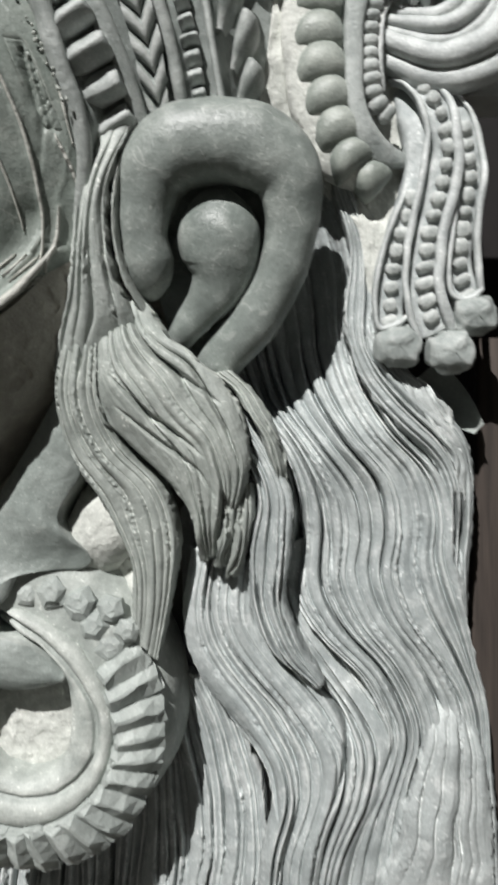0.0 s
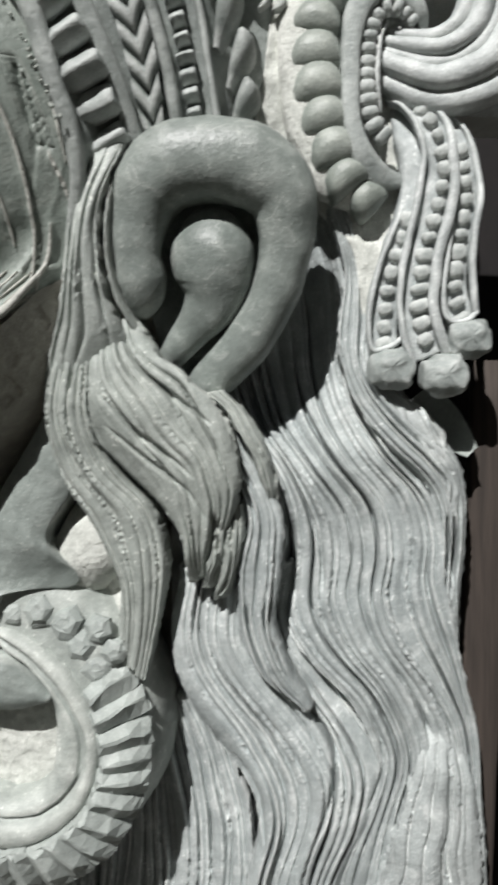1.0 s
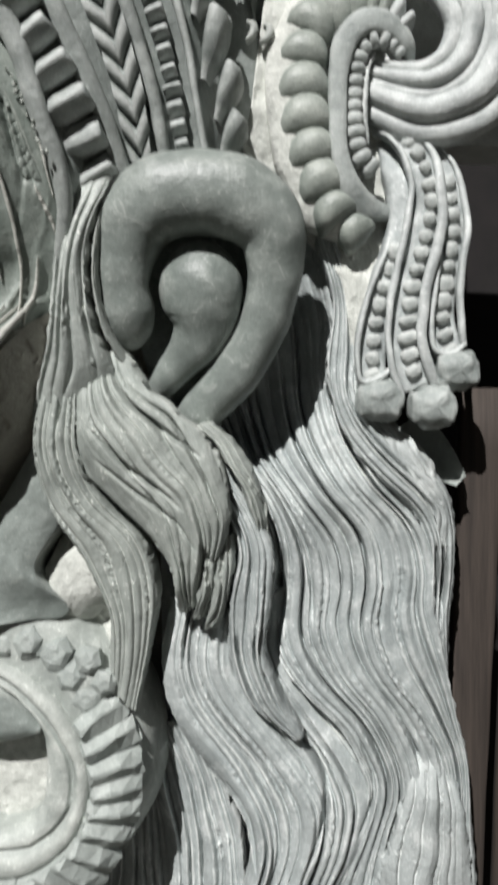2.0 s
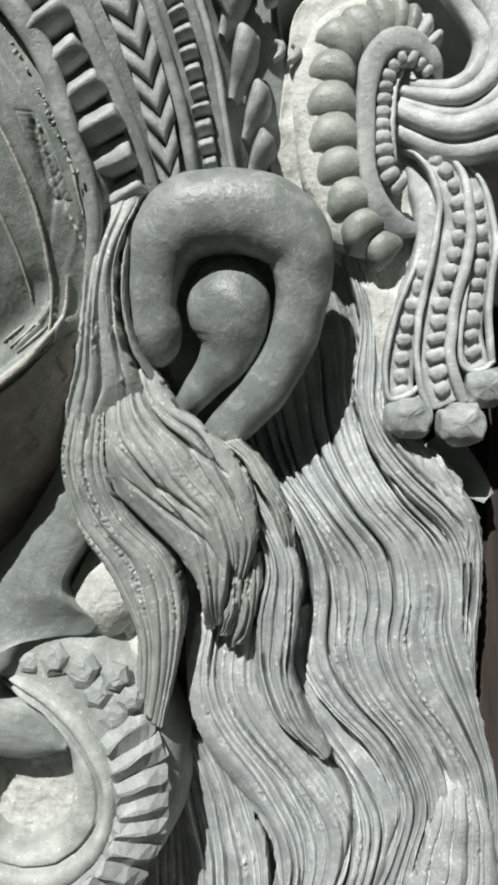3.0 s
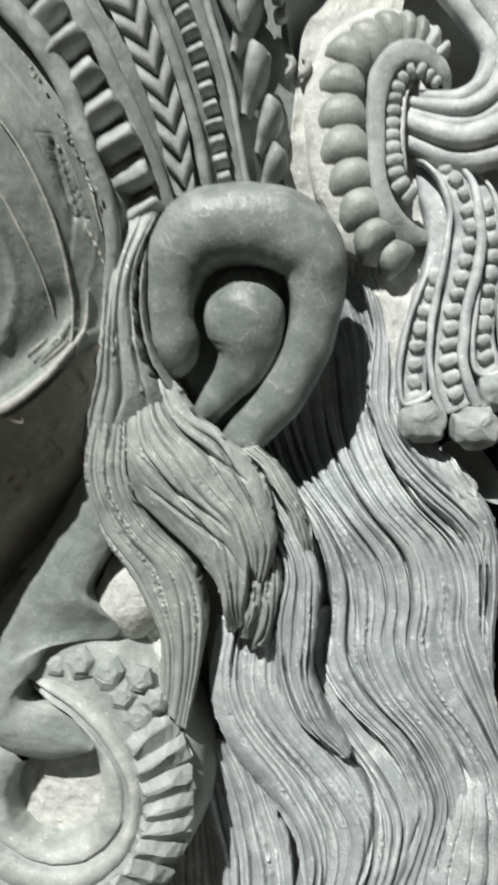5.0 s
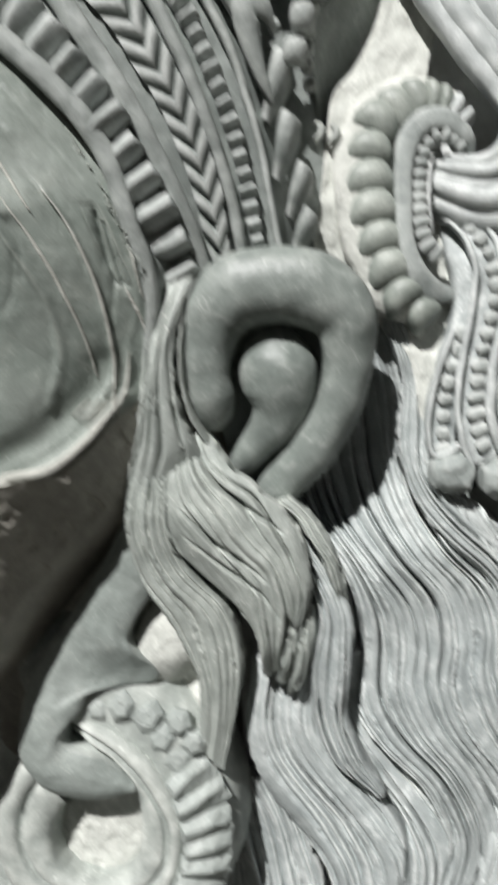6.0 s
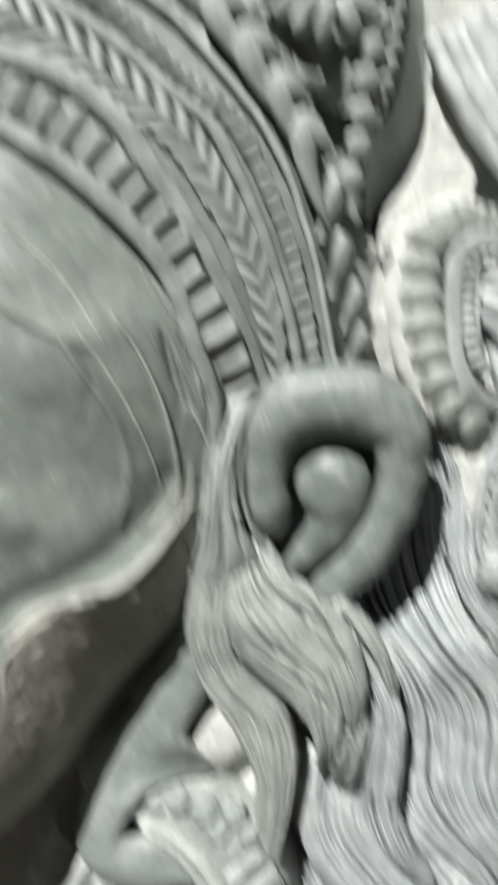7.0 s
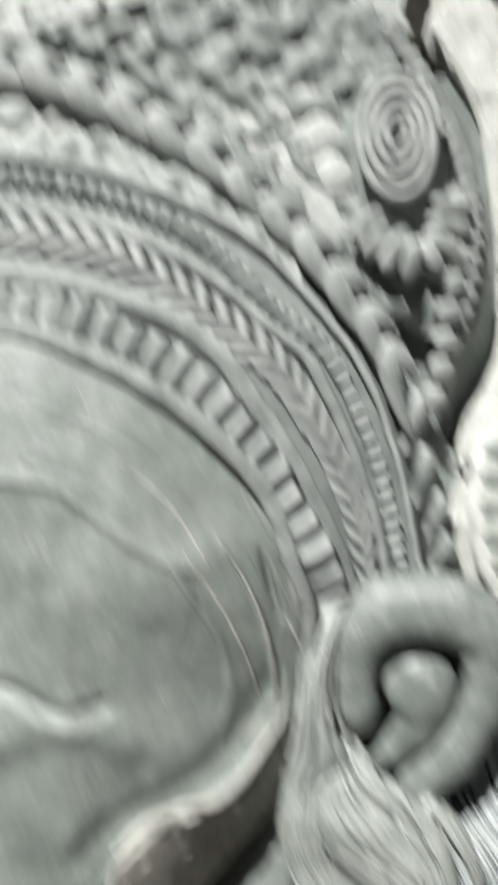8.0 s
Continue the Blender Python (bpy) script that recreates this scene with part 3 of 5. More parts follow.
# a patch of crossed chisel cuts
flat_face = face.reshape(-1, 3)
hatch = np.zeros((110, 44, 3))
for i in range(110):
    for j in range(44):
        x_ = -0.286 + 0.042 * i / 109 + 0.034 * (j / 43)
        z_ = 0.540 - 0.128 * i / 109
        d_ = (flat_face[:, 0] - x_) ** 2 + (flat_face[:, 2] - z_) ** 2
        near = np.argpartition(d_, 8)[:8]
        wt = 1 / (d_[near] + 1e-5)
        hatch[i, j] = (x_, (flat_face[near, 1] * wt).sum() / wt.sum() - 0.0003, z_)
hit = random.Random(6)
for way, deep in (([(-0.26, -0.19, 0.521), (-0.254, -0.19, 0.481), (-0.248, -0.19, 0.442), (-0.239, -0.19, 0.41)], -0.0075), ([(-0.249, -0.19, 0.508), (-0.239, -0.19, 0.459), (-0.229, -0.19, 0.415)], -0.0055)):
    crest(hatch, way, deep, 0.0030)
for k_ in range(14):
    a_ = np.array([-0.264, -0.190, 0.517]) + np.array([0.20, 0, -1.0]) * 0.0080 * k_ + np.array([hit.uniform(0.000, 0.016), 0, hit.uniform(-0.002, 0.002)])
    far = hit.uniform(0.007, 0.014)
    crest(hatch, [a_, a_ + np.array([0.42, 0, 0.36]) * far, a_ + np.array([0.80, 0, 0.80]) * far], -hit.uniform(0.0006, 0.0014), 0.0018)
edge_ = np.minimum.reduce(np.broadcast_arrays(np.arange(110)[:, None] / 10, (109 - np.arange(110))[:, None] / 10, np.arange(44)[None] / 8, (43 - np.arange(44))[None] / 8))
hatch[:, :, 1] += 0.004 * (1 - smoothstep(edge_))
# the face behind the patch stands back, so that the cuts show their depth
down_ = np.clip((0.540 - face[:, :, 2]) / 0.128, -1, 2)
across_ = (face[:, :, 0] + 0.286 - 0.042 * down_) / 0.034
inside = np.minimum.reduce([(down_ - 0.06) / 0.06, (0.94 - down_) / 0.06, (across_ - 0.13) / 0.12, (0.87 - across_) / 0.12])
face[:, :, 1] += 0.014 * smoothstep(inside)
st.grid(face)
st.grid(hatch)
st.use(2)
lines = [(q, 0.003) for q in ([(-0.323, -0.200, 0.549), (-0.294, -0.200, 0.500), (-0.266, -0.190, 0.420), (-0.254, -0.170, 0.323), (-0.260, -0.150, 0.222)], [(-0.226, -0.160, 0.411), (-0.212, -0.155, 0.372), (-0.206, -0.150, 0.344)], [(-0.231, -0.145, 0.314), (-0.241, -0.140, 0.262), (-0.255, -0.140, 0.217)], [(-0.273, -0.200, 0.648), (-0.246, -0.190, 0.583), (-0.223, -0.180, 0.517), (-0.213, -0.165, 0.452), (-0.205, -0.150, 0.399)], [(-0.375, -0.250, 0.535), (-0.328, -0.240, 0.450), (-0.293, -0.220, 0.348), (-0.282, -0.210, 0.279)], [(-0.481, -0.250, 0.700), (-0.400, -0.250, 0.619), (-0.341, -0.240, 0.518)])]
lines.append(([(-0.240, -0.150, 0.254), (-0.279, -0.180, 0.200), (-0.324, -0.210, 0.153), (-0.360, -0.230, 0.134), (-0.421, -0.250, 0.124), (-0.478, -0.260, 0.082), (-0.514, -0.265, 0.046), (-0.524, -0.262, -0.010)], 0.0085))
lines.append(([(-0.512, -0.260, 0.072), (-0.450, -0.250, 0.116), (-0.383, -0.240, 0.116)], 0.010))
for k_ in range(5):
    a_, b_ = np.array([(-0.318, -0.200, 0.217), (-0.278, -0.190, 0.261)]) + 0.0115 * k_ * np.array([0.74, 0, -0.67])
    b_ = a_ + (b_ - a_) * (0.6 + 0.35 * math.sin(k_ * 2.4) ** 2)
    lines.append(([a_, 0.5 * (a_ + b_) + np.array([0.001, 0, 0.001]), b_], 0.0020))
for ln, wide_ in lines:
    ln = curve(ln, 70)
    for q in ln:
        near = np.argmin(((face[:, :, [0, 2]] - q[[0, 2]]) ** 2).sum(-1))
        q[1] = face.reshape(-1, 3)[near, 1] - 0.0008
    ln[:, 1] = np.convolve(np.pad(ln[:, 1], 4, "edge"), np.ones(9) / 9, "valid")
    tube(st, ln, (wide_ * 0.3, wide_ * 0.9, wide_, wide_ * 0.9, wide_ * 0.4), wide_ * 0.75 + 0.001, 10, 1.0, wide_ * 0.3, ln[0, 0] * 90)
# under the cheek
top = curve([(-0.192, -0.100, 0.250), (-0.216, -0.115, 0.239), (-0.241, -0.122, 0.226), (-0.258, -0.140, 0.211), (-0.295, -0.178, 0.161), (-0.338, -0.215, 0.128), (-0.389, -0.243, 0.124), (-0.433, -0.262, 0.110), (-0.492, -0.268, 0.070), (-0.520, -0.262, 0.000), (-0.560, -0.258, -0.130), (-0.640, -0.250, -0.250)], 70)
low = curve([(-0.195, -0.072, 0.196), (-0.223, -0.055, 0.120), (-0.268, -0.050, 0.042), (-0.287, -0.055, 0.022), (-0.337, -0.075, -0.038), (-0.420, -0.100, -0.130), (-0.500, -0.130, -0.226), (-0.540, -0.130, -0.262), (-0.580, -0.130, -0.300), (-0.640, -0.130, -0.340)], 70)
jaw = np.zeros((70, 200, 3))
top, low = curve(top, 200), curve(low, 200)
for i in range(70):
    s = i / 69
    jaw[i] = top * (1 - s) + low * s
    jaw[i, :, 1] += (0.110 * smoothstep((s - 0.74) / 0.26) - 0.004 * math.sin(math.pi * s)) * smoothstep(np.linspace(-0.6, 3, 200)) - 0.010 * math.sin(math.pi * s ** 0.7) * smoothstep((-0.34 - jaw[i, :, 0]) / 0.12)
    for j in range(200):
        p = jaw[i, j]
        jaw[i, j, 1] += 0.003 * noise.noise(Vector((p[0] * 16, p[2] * 16, 13))) + 0.0016 * noise.noise(Vector((p[0] * 70, p[2] * 70, 17))) + 0.008 * smoothstep((p[0] + 0.47) / 0.10) * smoothstep(4.5 * noise.noise(Vector((p[0] * 46 + p[2] * 20, p[2] * 24 - p[0] * 16, 19))) - 1.3)
pit = random.Random(12)
for _ in range(32):
    k_, j_ = pit.randrange(6, 60), pit.randrange(20, 150)
    wide_, deep = pit.uniform(0.003, 0.008), pit.uniform(0.002, 0.007)
    o = jaw[k_, j_].copy()
    dx, dz = jaw[:, :, 0] - o[0], jaw[:, :, 2] - o[2]
    run, across = (dx * 0.55 + dz * 0.83), (dx * 0.83 - dz * 0.55)
    jaw[:, :, 1] += deep * np.exp(-((run / (wide_ * pit.uniform(1.0, 2.4))) ** 2 + (across / wide_) ** 2) ** 2)
st.use(3)
st.grid(jaw)
st.use(0)
# ear
EAR = [(-0.120, -0.020, 0.192), (-0.120, -0.045, 0.211), (-0.120, -0.058, 0.241), (-0.123, -0.066, 0.280), (-0.117, -0.070, 0.323), (-0.100, -0.074, 0.371), (-0.061, -0.078, 0.404), (-0.002, -0.080, 0.412), (0.064, -0.079, 0.399), (0.106, -0.074, 0.360), (0.114, -0.067, 0.310), (0.107, -0.060, 0.260), (0.089, -0.052, 0.204), (0.058, -0.044, 0.153), (0.017, -0.032, 0.109), (-0.027, -0.012, 0.066)]
ear_w = along(EAR, (0.012, 0.036, 0.042, 0.041, 0.046, 0.058, 0.064, 0.063, 0.062, 0.054, 0.045, 0.041, 0.038, 0.037, 0.036, 0.033), 110)
tube(st, curve(EAR, 110), ear_w, np.minimum(ear_w * 0.95, 0.030 + 0.45 * ear_w), 32, 0.92, 0.003, 4.0)
BALL = [(0.006, -0.026, 0.350), (0.000, -0.042, 0.326), (-0.003, -0.052, 0.287), (-0.003, -0.052, 0.258), (-0.003, -0.048, 0.230), (-0.010, -0.044, 0.202), (-0.030, -0.038, 0.174), (-0.064, -0.024, 0.140), (-0.094, 0.000, 0.110)]
ball_w = along(BALL, (0.010, 0.047, 0.065, 0.065, 0.057, 0.045, 0.034, 0.026, 0.022), 80)
ball_w = np.convolve(np.pad(ball_w, 3, "edge"), np.ones(7) / 7, "valid")
tube(st, curve(BALL, 80), ball_w, ball_w * 0.74, 28, 1.0, 0.003, 9.0)
st.use(0)
bowl_rim = curve([(-0.114, 0.010, 0.188), (-0.160, 0.010, 0.265), (-0.145, 0.010, 0.375), (-0.079, 0.010, 0.446), (0.015, 0.010, 0.456), (0.096, 0.010, 0.402), (0.131, 0.010, 0.310), (0.102, 0.010, 0.201), (0.025, 0.010, 0.110), (-0.052, 0.010, 0.046), (-0.088, 0.010, 0.094), (-0.114, 0.010, 0.188)], 80)
bowl_mid = np.array([-0.017, 0.050, 0.284])
st.grid(np.stack([bowl_rim * (1 - q) + bowl_mid * q for q in (0, 0.3, 0.6, 0.85, 0.98)]))
st.use(3)
zs = np.linspace(-1.78, 2.32, 70)
trunk = np.zeros((70, 40, 3))
for i, z in enumerate(zs):
    grow = 1.0 if z < 1.4 else math.sqrt(max(0.02, 1 - ((z - 1.4) / 0.93) ** 2))
    for j, a in enumerate(np.linspace(0, 2 * math.pi, 40, endpoint=False)):
        c, d = math.copysign(abs(math.cos(a)) ** 0.6, math.cos(a)), math.copysign(abs(math.sin(a)) ** 0.6, math.sin(a))
        p = np.array([-0.35 + 0.68 * grow * c, 0.44 + 0.25 * d * grow, z])
        trunk[i, j] = p + 0.03 * np.array(noise.noise_vector(Vector(p * 4))) * (z > -1.7)
base = st.grid(trunk, True)
st.cap(base, 40)
st.cap(base + 69 * 40, 40)
tagged(part("statue", st, (M_EAR, M_FACE, M_WORN, M_DUSTY), None), "smooth grey-green carved stone head of a guardian figure in sunlight", "statue")

# ---- mane ----
mane = thing("mane", "carved stone mane of long wavy locks with pale dust", "stone carving")
bk = Shape()
outer = [(-0.119, 0.150, -0.186), (0.001, 0.150, -0.080), (0.127, 0.150, -0.039), (0.233, 0.150, 0.125), (0.263, 0.150, 0.125), (0.373, 0.150, -0.011), (0.398, 0.150, -0.115), (0.396, 0.150, -0.399), (0.416, 0.150, -0.559), (0.435, 0.150, -0.721), (0.450, 0.150, -1.051), (-0.138, 0.150, -1.079), (-0.123, 0.150, -0.513)]
slab(bk, outer, 0.24)
part("back_slab", bk, M_MANE, mane, "rough pale stone slab behind the locks", False)

CREASES = (
    ([(0.239, 0.000, -0.476), (0.259, 0.000, -0.534), (0.260, 0.000, -0.582), (0.235, 0.000, -0.642)], 0.018, 0.0045),
    ([(0.118, 0.000, -0.440), (0.162, 0.000, -0.499), (0.182, 0.000, -0.560), (0.168, 0.000, -0.634), (0.142, 0.000, -0.693)], 0.024, 0.0055),
    ([(0.376, 0.000, -0.090), (0.386, 0.000, -0.164), (0.377, 0.000, -0.233)], 0.026, 0.0050),
    ([(0.245, 0.000, 0.000), (0.294, 0.000, -0.061), (0.343, 0.000, -0.112), (0.356, 0.000, -0.154)], 0.012, 0.0035),
    ([(0.144, 0.000, -0.125), (0.161, 0.000, -0.210), (0.164, 0.000, -0.281)], 0.014, 0.0035),
    ([(0.027, 0.000, -0.475), (0.060, 0.000, -0.518), (0.088, 0.000, -0.562)], 0.012, 0.0035),
    ([(0.011, 0.000, -0.559), (0.048, 0.000, -0.627), (0.061, 0.000, -0.706)], 0.016, 0.0045),
    ([(0.100, 0.000, -0.106), (0.110, 0.000, -0.181), (0.107, 0.000, -0.248), (0.098, 0.000, -0.305), (0.101, 0.000, -0.367)], 0.060, 0.0085))

# the long mass beside the ear
lock(mane, M_MANE, [
    [(-0.045, 0.130, 0.229), (-0.028, 0.130, 0.111), (0.001, 0.110, 0.032), (0.028, 0.060, -0.021), (0.079, 0.020, -0.081), (0.101, 0.016, -0.157), (0.094, 0.016, -0.233), (0.089, 0.016, -0.301), (0.131, 0.014, -0.378), (0.203, 0.008, -0.452), (0.241, 0.004, -0.527), (0.250, 0.006, -0.576), (0.231, 0.018, -0.653), (0.201, 0.025, -0.719), (0.171, 0.030, -0.804), (0.149, 0.030, -0.949)],
    [(0.025, 0.135, 0.305), (0.052, 0.140, 0.168), (0.074, 0.110, 0.060), (0.098, 0.050, -0.002), (0.143, 0.005, -0.065), (0.193, 0.004, -0.140), (0.206, 0.004, -0.211), (0.198, 0.004, -0.277), (0.224, 0.002, -0.353), (0.276, -0.002, -0.427), (0.312, -0.002, -0.503), (0.320, 0.000, -0.562), (0.302, 0.010, -0.636), (0.295, 0.020, -0.722), (0.285, 0.030, -0.943)],
    [(0.104, 0.130, 0.361), (0.138, 0.135, 0.205), (0.146, 0.100, 0.097), (0.162, 0.040, 0.026), (0.200, -0.004, -0.045), (0.257, -0.004, -0.120), (0.271, -0.002, -0.200), (0.262, -0.002, -0.275), (0.285, -0.002, -0.346), (0.339, 0.000, -0.422), (0.376, 0.004, -0.495), (0.386, 0.008, -0.565), (0.372, 0.016, -0.638), (0.386, 0.025, -0.743), (0.396, 0.030, -0.938)],
    [(0.169, 0.060, 0.397), (0.204, 0.040, 0.261), (0.204, 0.040, 0.154), (0.222, 0.016, 0.054), (0.272, -0.010, -0.034), (0.335, -0.006, -0.102), (0.361, 0.000, -0.173), (0.359, 0.002, -0.239), (0.368, 0.004, -0.296), (0.385, 0.010, -0.374), (0.401, 0.016, -0.443), (0.418, 0.020, -0.512), (0.425, 0.025, -0.613), (0.434, 0.030, -0.745), (0.443, 0.030, -0.935)]],
    16, 0.0122, 0.003, 11, 400, 13, wave=0.005, waves=3.8, phase=0.1, cut=0.017, crease=0.0030, fine=0.05, fade=0.22, carve=CREASES)
lock(mane, M_MANE, [[(0.175, 0.015, 0.364), (0.202, 0.008, 0.253), (0.192, -0.006, 0.143), (0.213, -0.016, 0.052), (0.269, -0.022, -0.028), (0.331, -0.016, -0.096), (0.354, -0.012, -0.161), (0.352, -0.008, -0.236), (0.363, -0.004, -0.293), (0.382, 0.012, -0.384)], [(0.205, 0.010, 0.362), (0.234, 0.005, 0.269), (0.242, 0.000, 0.178), (0.246, -0.012, 0.092), (0.317, -0.014, 0.012), (0.380, -0.004, -0.047), (0.399, 0.015, -0.120), (0.394, 0.020, -0.216), (0.388, 0.020, -0.301), (0.390, 0.030, -0.396)]], 5, 0.009, 0.008, 12, 120, 14, 0.06, wave=0.004, waves=2.4, phase=0.2, cut=0.010, crease=0.003, fine=0.05, fade=0.12, rag=2.4, carve=(([(0.363, -0.010, -0.141), (0.365, -0.010, -0.206), (0.359, -0.010, -0.266)], 0.040, 0.0042), ([(0.375, -0.010, -0.141), (0.377, -0.010, -0.206), (0.368, -0.010, -0.271)], 0.045, 0.0046)))
lock(mane, M_CHALK, [[(0.249, -0.004, 0.076), (0.275, -0.020, 0.031), (0.321, -0.022, -0.029), (0.357, -0.016, -0.089), (0.371, -0.004, -0.152)], [(0.293, 0.010, 0.056), (0.346, 0.000, 0.012), (0.369, 0.000, -0.037), (0.391, 0.010, -0.076), (0.398, 0.020, -0.167)]], 2, 0.007, 0.005, 13, 90, 22, 0.15, crease=0.004, cut=0.006, crumb=0.005, drop=0.015, rag=2.0, label="chipped pale flank of the mane")
lock(mane, M_CHALK, [[(0.339, 0.010, -0.490), (0.312, -0.012, -0.553), (0.293, -0.014, -0.619), (0.266, -0.012, -0.708), (0.237, 0.000, -0.835)], [(0.365, 0.010, -0.499), (0.359, -0.014, -0.556), (0.355, -0.014, -0.622), (0.342, -0.012, -0.706), (0.331, 0.000, -0.832)], [(0.387, 0.020, -0.521), (0.403, 0.000, -0.568), (0.414, 0.004, -0.633), (0.421, 0.008, -0.718), (0.426, 0.010, -0.837)]], 6, 0.007, 0.004, 14, 130, 18, 0.0, fade=0.25, crease=0.002, cut=0.008, crumb=0.002, rag=2.0, label="pale broken lower strands of the mane")
# lower layers
lock(mane, M_MANE, [[(-0.081, 0.040, -0.235), (-0.097, 0.035, -0.358), (-0.075, 0.030, -0.456), (-0.020, 0.025, -0.543), (0.036, 0.020, -0.620), (0.048, 0.022, -0.691), (0.026, 0.025, -0.796), (0.000, 0.030, -0.966)], [(0.007, 0.020, -0.254), (0.010, 0.012, -0.354), (0.061, 0.002, -0.446), (0.124, -0.006, -0.524), (0.157, -0.008, -0.585), (0.150, -0.004, -0.656), (0.117, 0.000, -0.759), (0.090, 0.010, -0.944)], [(0.150, 0.060, -0.216), (0.152, 0.055, -0.329), (0.199, 0.045, -0.435), (0.256, 0.030, -0.526), (0.277, 0.026, -0.587), (0.256, 0.030, -0.670), (0.210, 0.035, -0.776), (0.179, 0.040, -0.967)]], 12, 0.0130, 0.006, 15, 260, 12, wave=0.006, waves=1.8, cut=0.018, crease=0.003, fine=0.04, carve=CREASES[:-1])
lock(mane, M_MANE, [[(-0.520, 0.165, -0.497), (-0.530, 0.172, -0.642), (-0.560, 0.176, -0.816), (-0.600, 0.176, -1.110)], [(-0.212, 0.150, -0.497), (-0.207, 0.165, -0.642), (-0.210, 0.172, -0.816), (-0.236, 0.172, -1.110)], [(-0.045, 0.090, -0.484), (0.008, 0.100, -0.626), (0.031, 0.100, -0.765), (0.004, 0.100, -1.028)]], 34, 0.014, 0.004, 16, 110, 8, cut=0.016, crease=0.005, crumb=0.004)
# lock with the dark edge
lock(mane, M_MANE, [[(-0.010, -0.020, 0.005), (0.023, -0.030, -0.067), (0.041, -0.032, -0.145), (0.030, -0.030, -0.229), (0.024, -0.020, -0.317), (0.054, -0.018, -0.396), (0.129, -0.006, -0.469)], [(0.027, -0.018, 0.005), (0.075, -0.030, -0.082), (0.101, -0.038, -0.153), (0.092, -0.034, -0.247), (0.085, -0.028, -0.314), (0.108, -0.026, -0.385), (0.146, -0.008, -0.459)]], 5, 0.011, 0.012, 18, 100, 12, cut=0.014)
# hair before the ear and the swept locks below it
lock(mane, M_STRAND, [
    [(-0.185, -0.098, 0.425), (-0.202, -0.112, 0.360), (-0.219, -0.116, 0.277), (-0.232, -0.108, 0.202), (-0.253, -0.094, 0.124), (-0.275, -0.075, 0.072)],
    [(-0.150, -0.112, 0.428), (-0.177, -0.130, 0.347), (-0.192, -0.134, 0.265), (-0.201, -0.124, 0.200), (-0.205, -0.106, 0.133), (-0.213, -0.086, 0.080)],
    [(-0.121, -0.110, 0.440), (-0.152, -0.126, 0.364), (-0.165, -0.128, 0.290), (-0.159, -0.120, 0.216), (-0.138, -0.100, 0.159), (-0.121, -0.074, 0.114)]],
    5, 0.0062, 0.006, 22, 120, 18, 0.10, cut=0.006, crease=0.0035, drop=0.009, fine=0.10, fade=0.3, label="grey-green lock of straight strands before the ear")
lock(mane, M_HAIR, [[(-0.117, -0.100, 0.440), (-0.143, -0.112, 0.383), (-0.155, -0.116, 0.325), (-0.158, -0.112, 0.267), (-0.147, -0.100, 0.204), (-0.125, -0.080, 0.156)], [(-0.109, -0.090, 0.436), (-0.137, -0.100, 0.381), (-0.148, -0.104, 0.322), (-0.150, -0.100, 0.264), (-0.136, -0.086, 0.203), (-0.106, -0.060, 0.149)]], 1, 0.003, 0.006, 23, 50, 10, label="thin strand along the ear")
SWEEPS = (
    ([(-0.186, -0.080, -0.018), (-0.136, -0.080, -0.077), (-0.083, -0.080, -0.125)], 0.030, 0.0065),
    ([(-0.171, -0.080, 0.061), (-0.117, -0.080, 0.003), (-0.065, -0.080, -0.038), (-0.035, -0.080, -0.067)], 0.015, 0.0042),
    ([(-0.117, -0.080, 0.100), (-0.056, -0.080, 0.054), (-0.004, -0.080, 0.014)], 0.015, 0.0042),
    ([(-0.164, -0.080, 0.012), (-0.107, -0.080, -0.037), (-0.047, -0.080, -0.087), (-0.020, -0.080, -0.131)], 0.012, 0.0038),
    ([(-0.008, -0.080, -0.123), (-0.005, -0.080, -0.176), (-0.019, -0.080, -0.225)], 0.030, 0.0060))
lock(mane, M_HAIR, [
    [(-0.259, -0.066, 0.156), (-0.259, -0.083, 0.107), (-0.271, -0.080, 0.028), (-0.244, -0.066, -0.078), (-0.197, -0.052, -0.164), (-0.169, -0.040, -0.242), (-0.174, -0.028, -0.326), (-0.182, -0.006, -0.400)],
    [(-0.228, -0.070, 0.164), (-0.225, -0.096, 0.107), (-0.233, -0.096, 0.024), (-0.204, -0.080, -0.058), (-0.150, -0.064, -0.134), (-0.129, -0.050, -0.220), (-0.138, -0.036, -0.309), (-0.160, -0.010, -0.416)],
    [(-0.196, -0.070, 0.170), (-0.192, -0.098, 0.106), (-0.193, -0.098, 0.023), (-0.167, -0.078, -0.048), (-0.110, -0.058, -0.117), (-0.090, -0.046, -0.203), (-0.104, -0.034, -0.291), (-0.142, -0.006, -0.432)]],
    5, 0.0085, 0.003, 31, 280, 16, 0.06, cut=0.012, crease=0.0045, drop=0.03, fine=0.10, calm=0.70, fade=0.16, carve=SWEEPS[:1], label="grey-green swept lock below the ear")
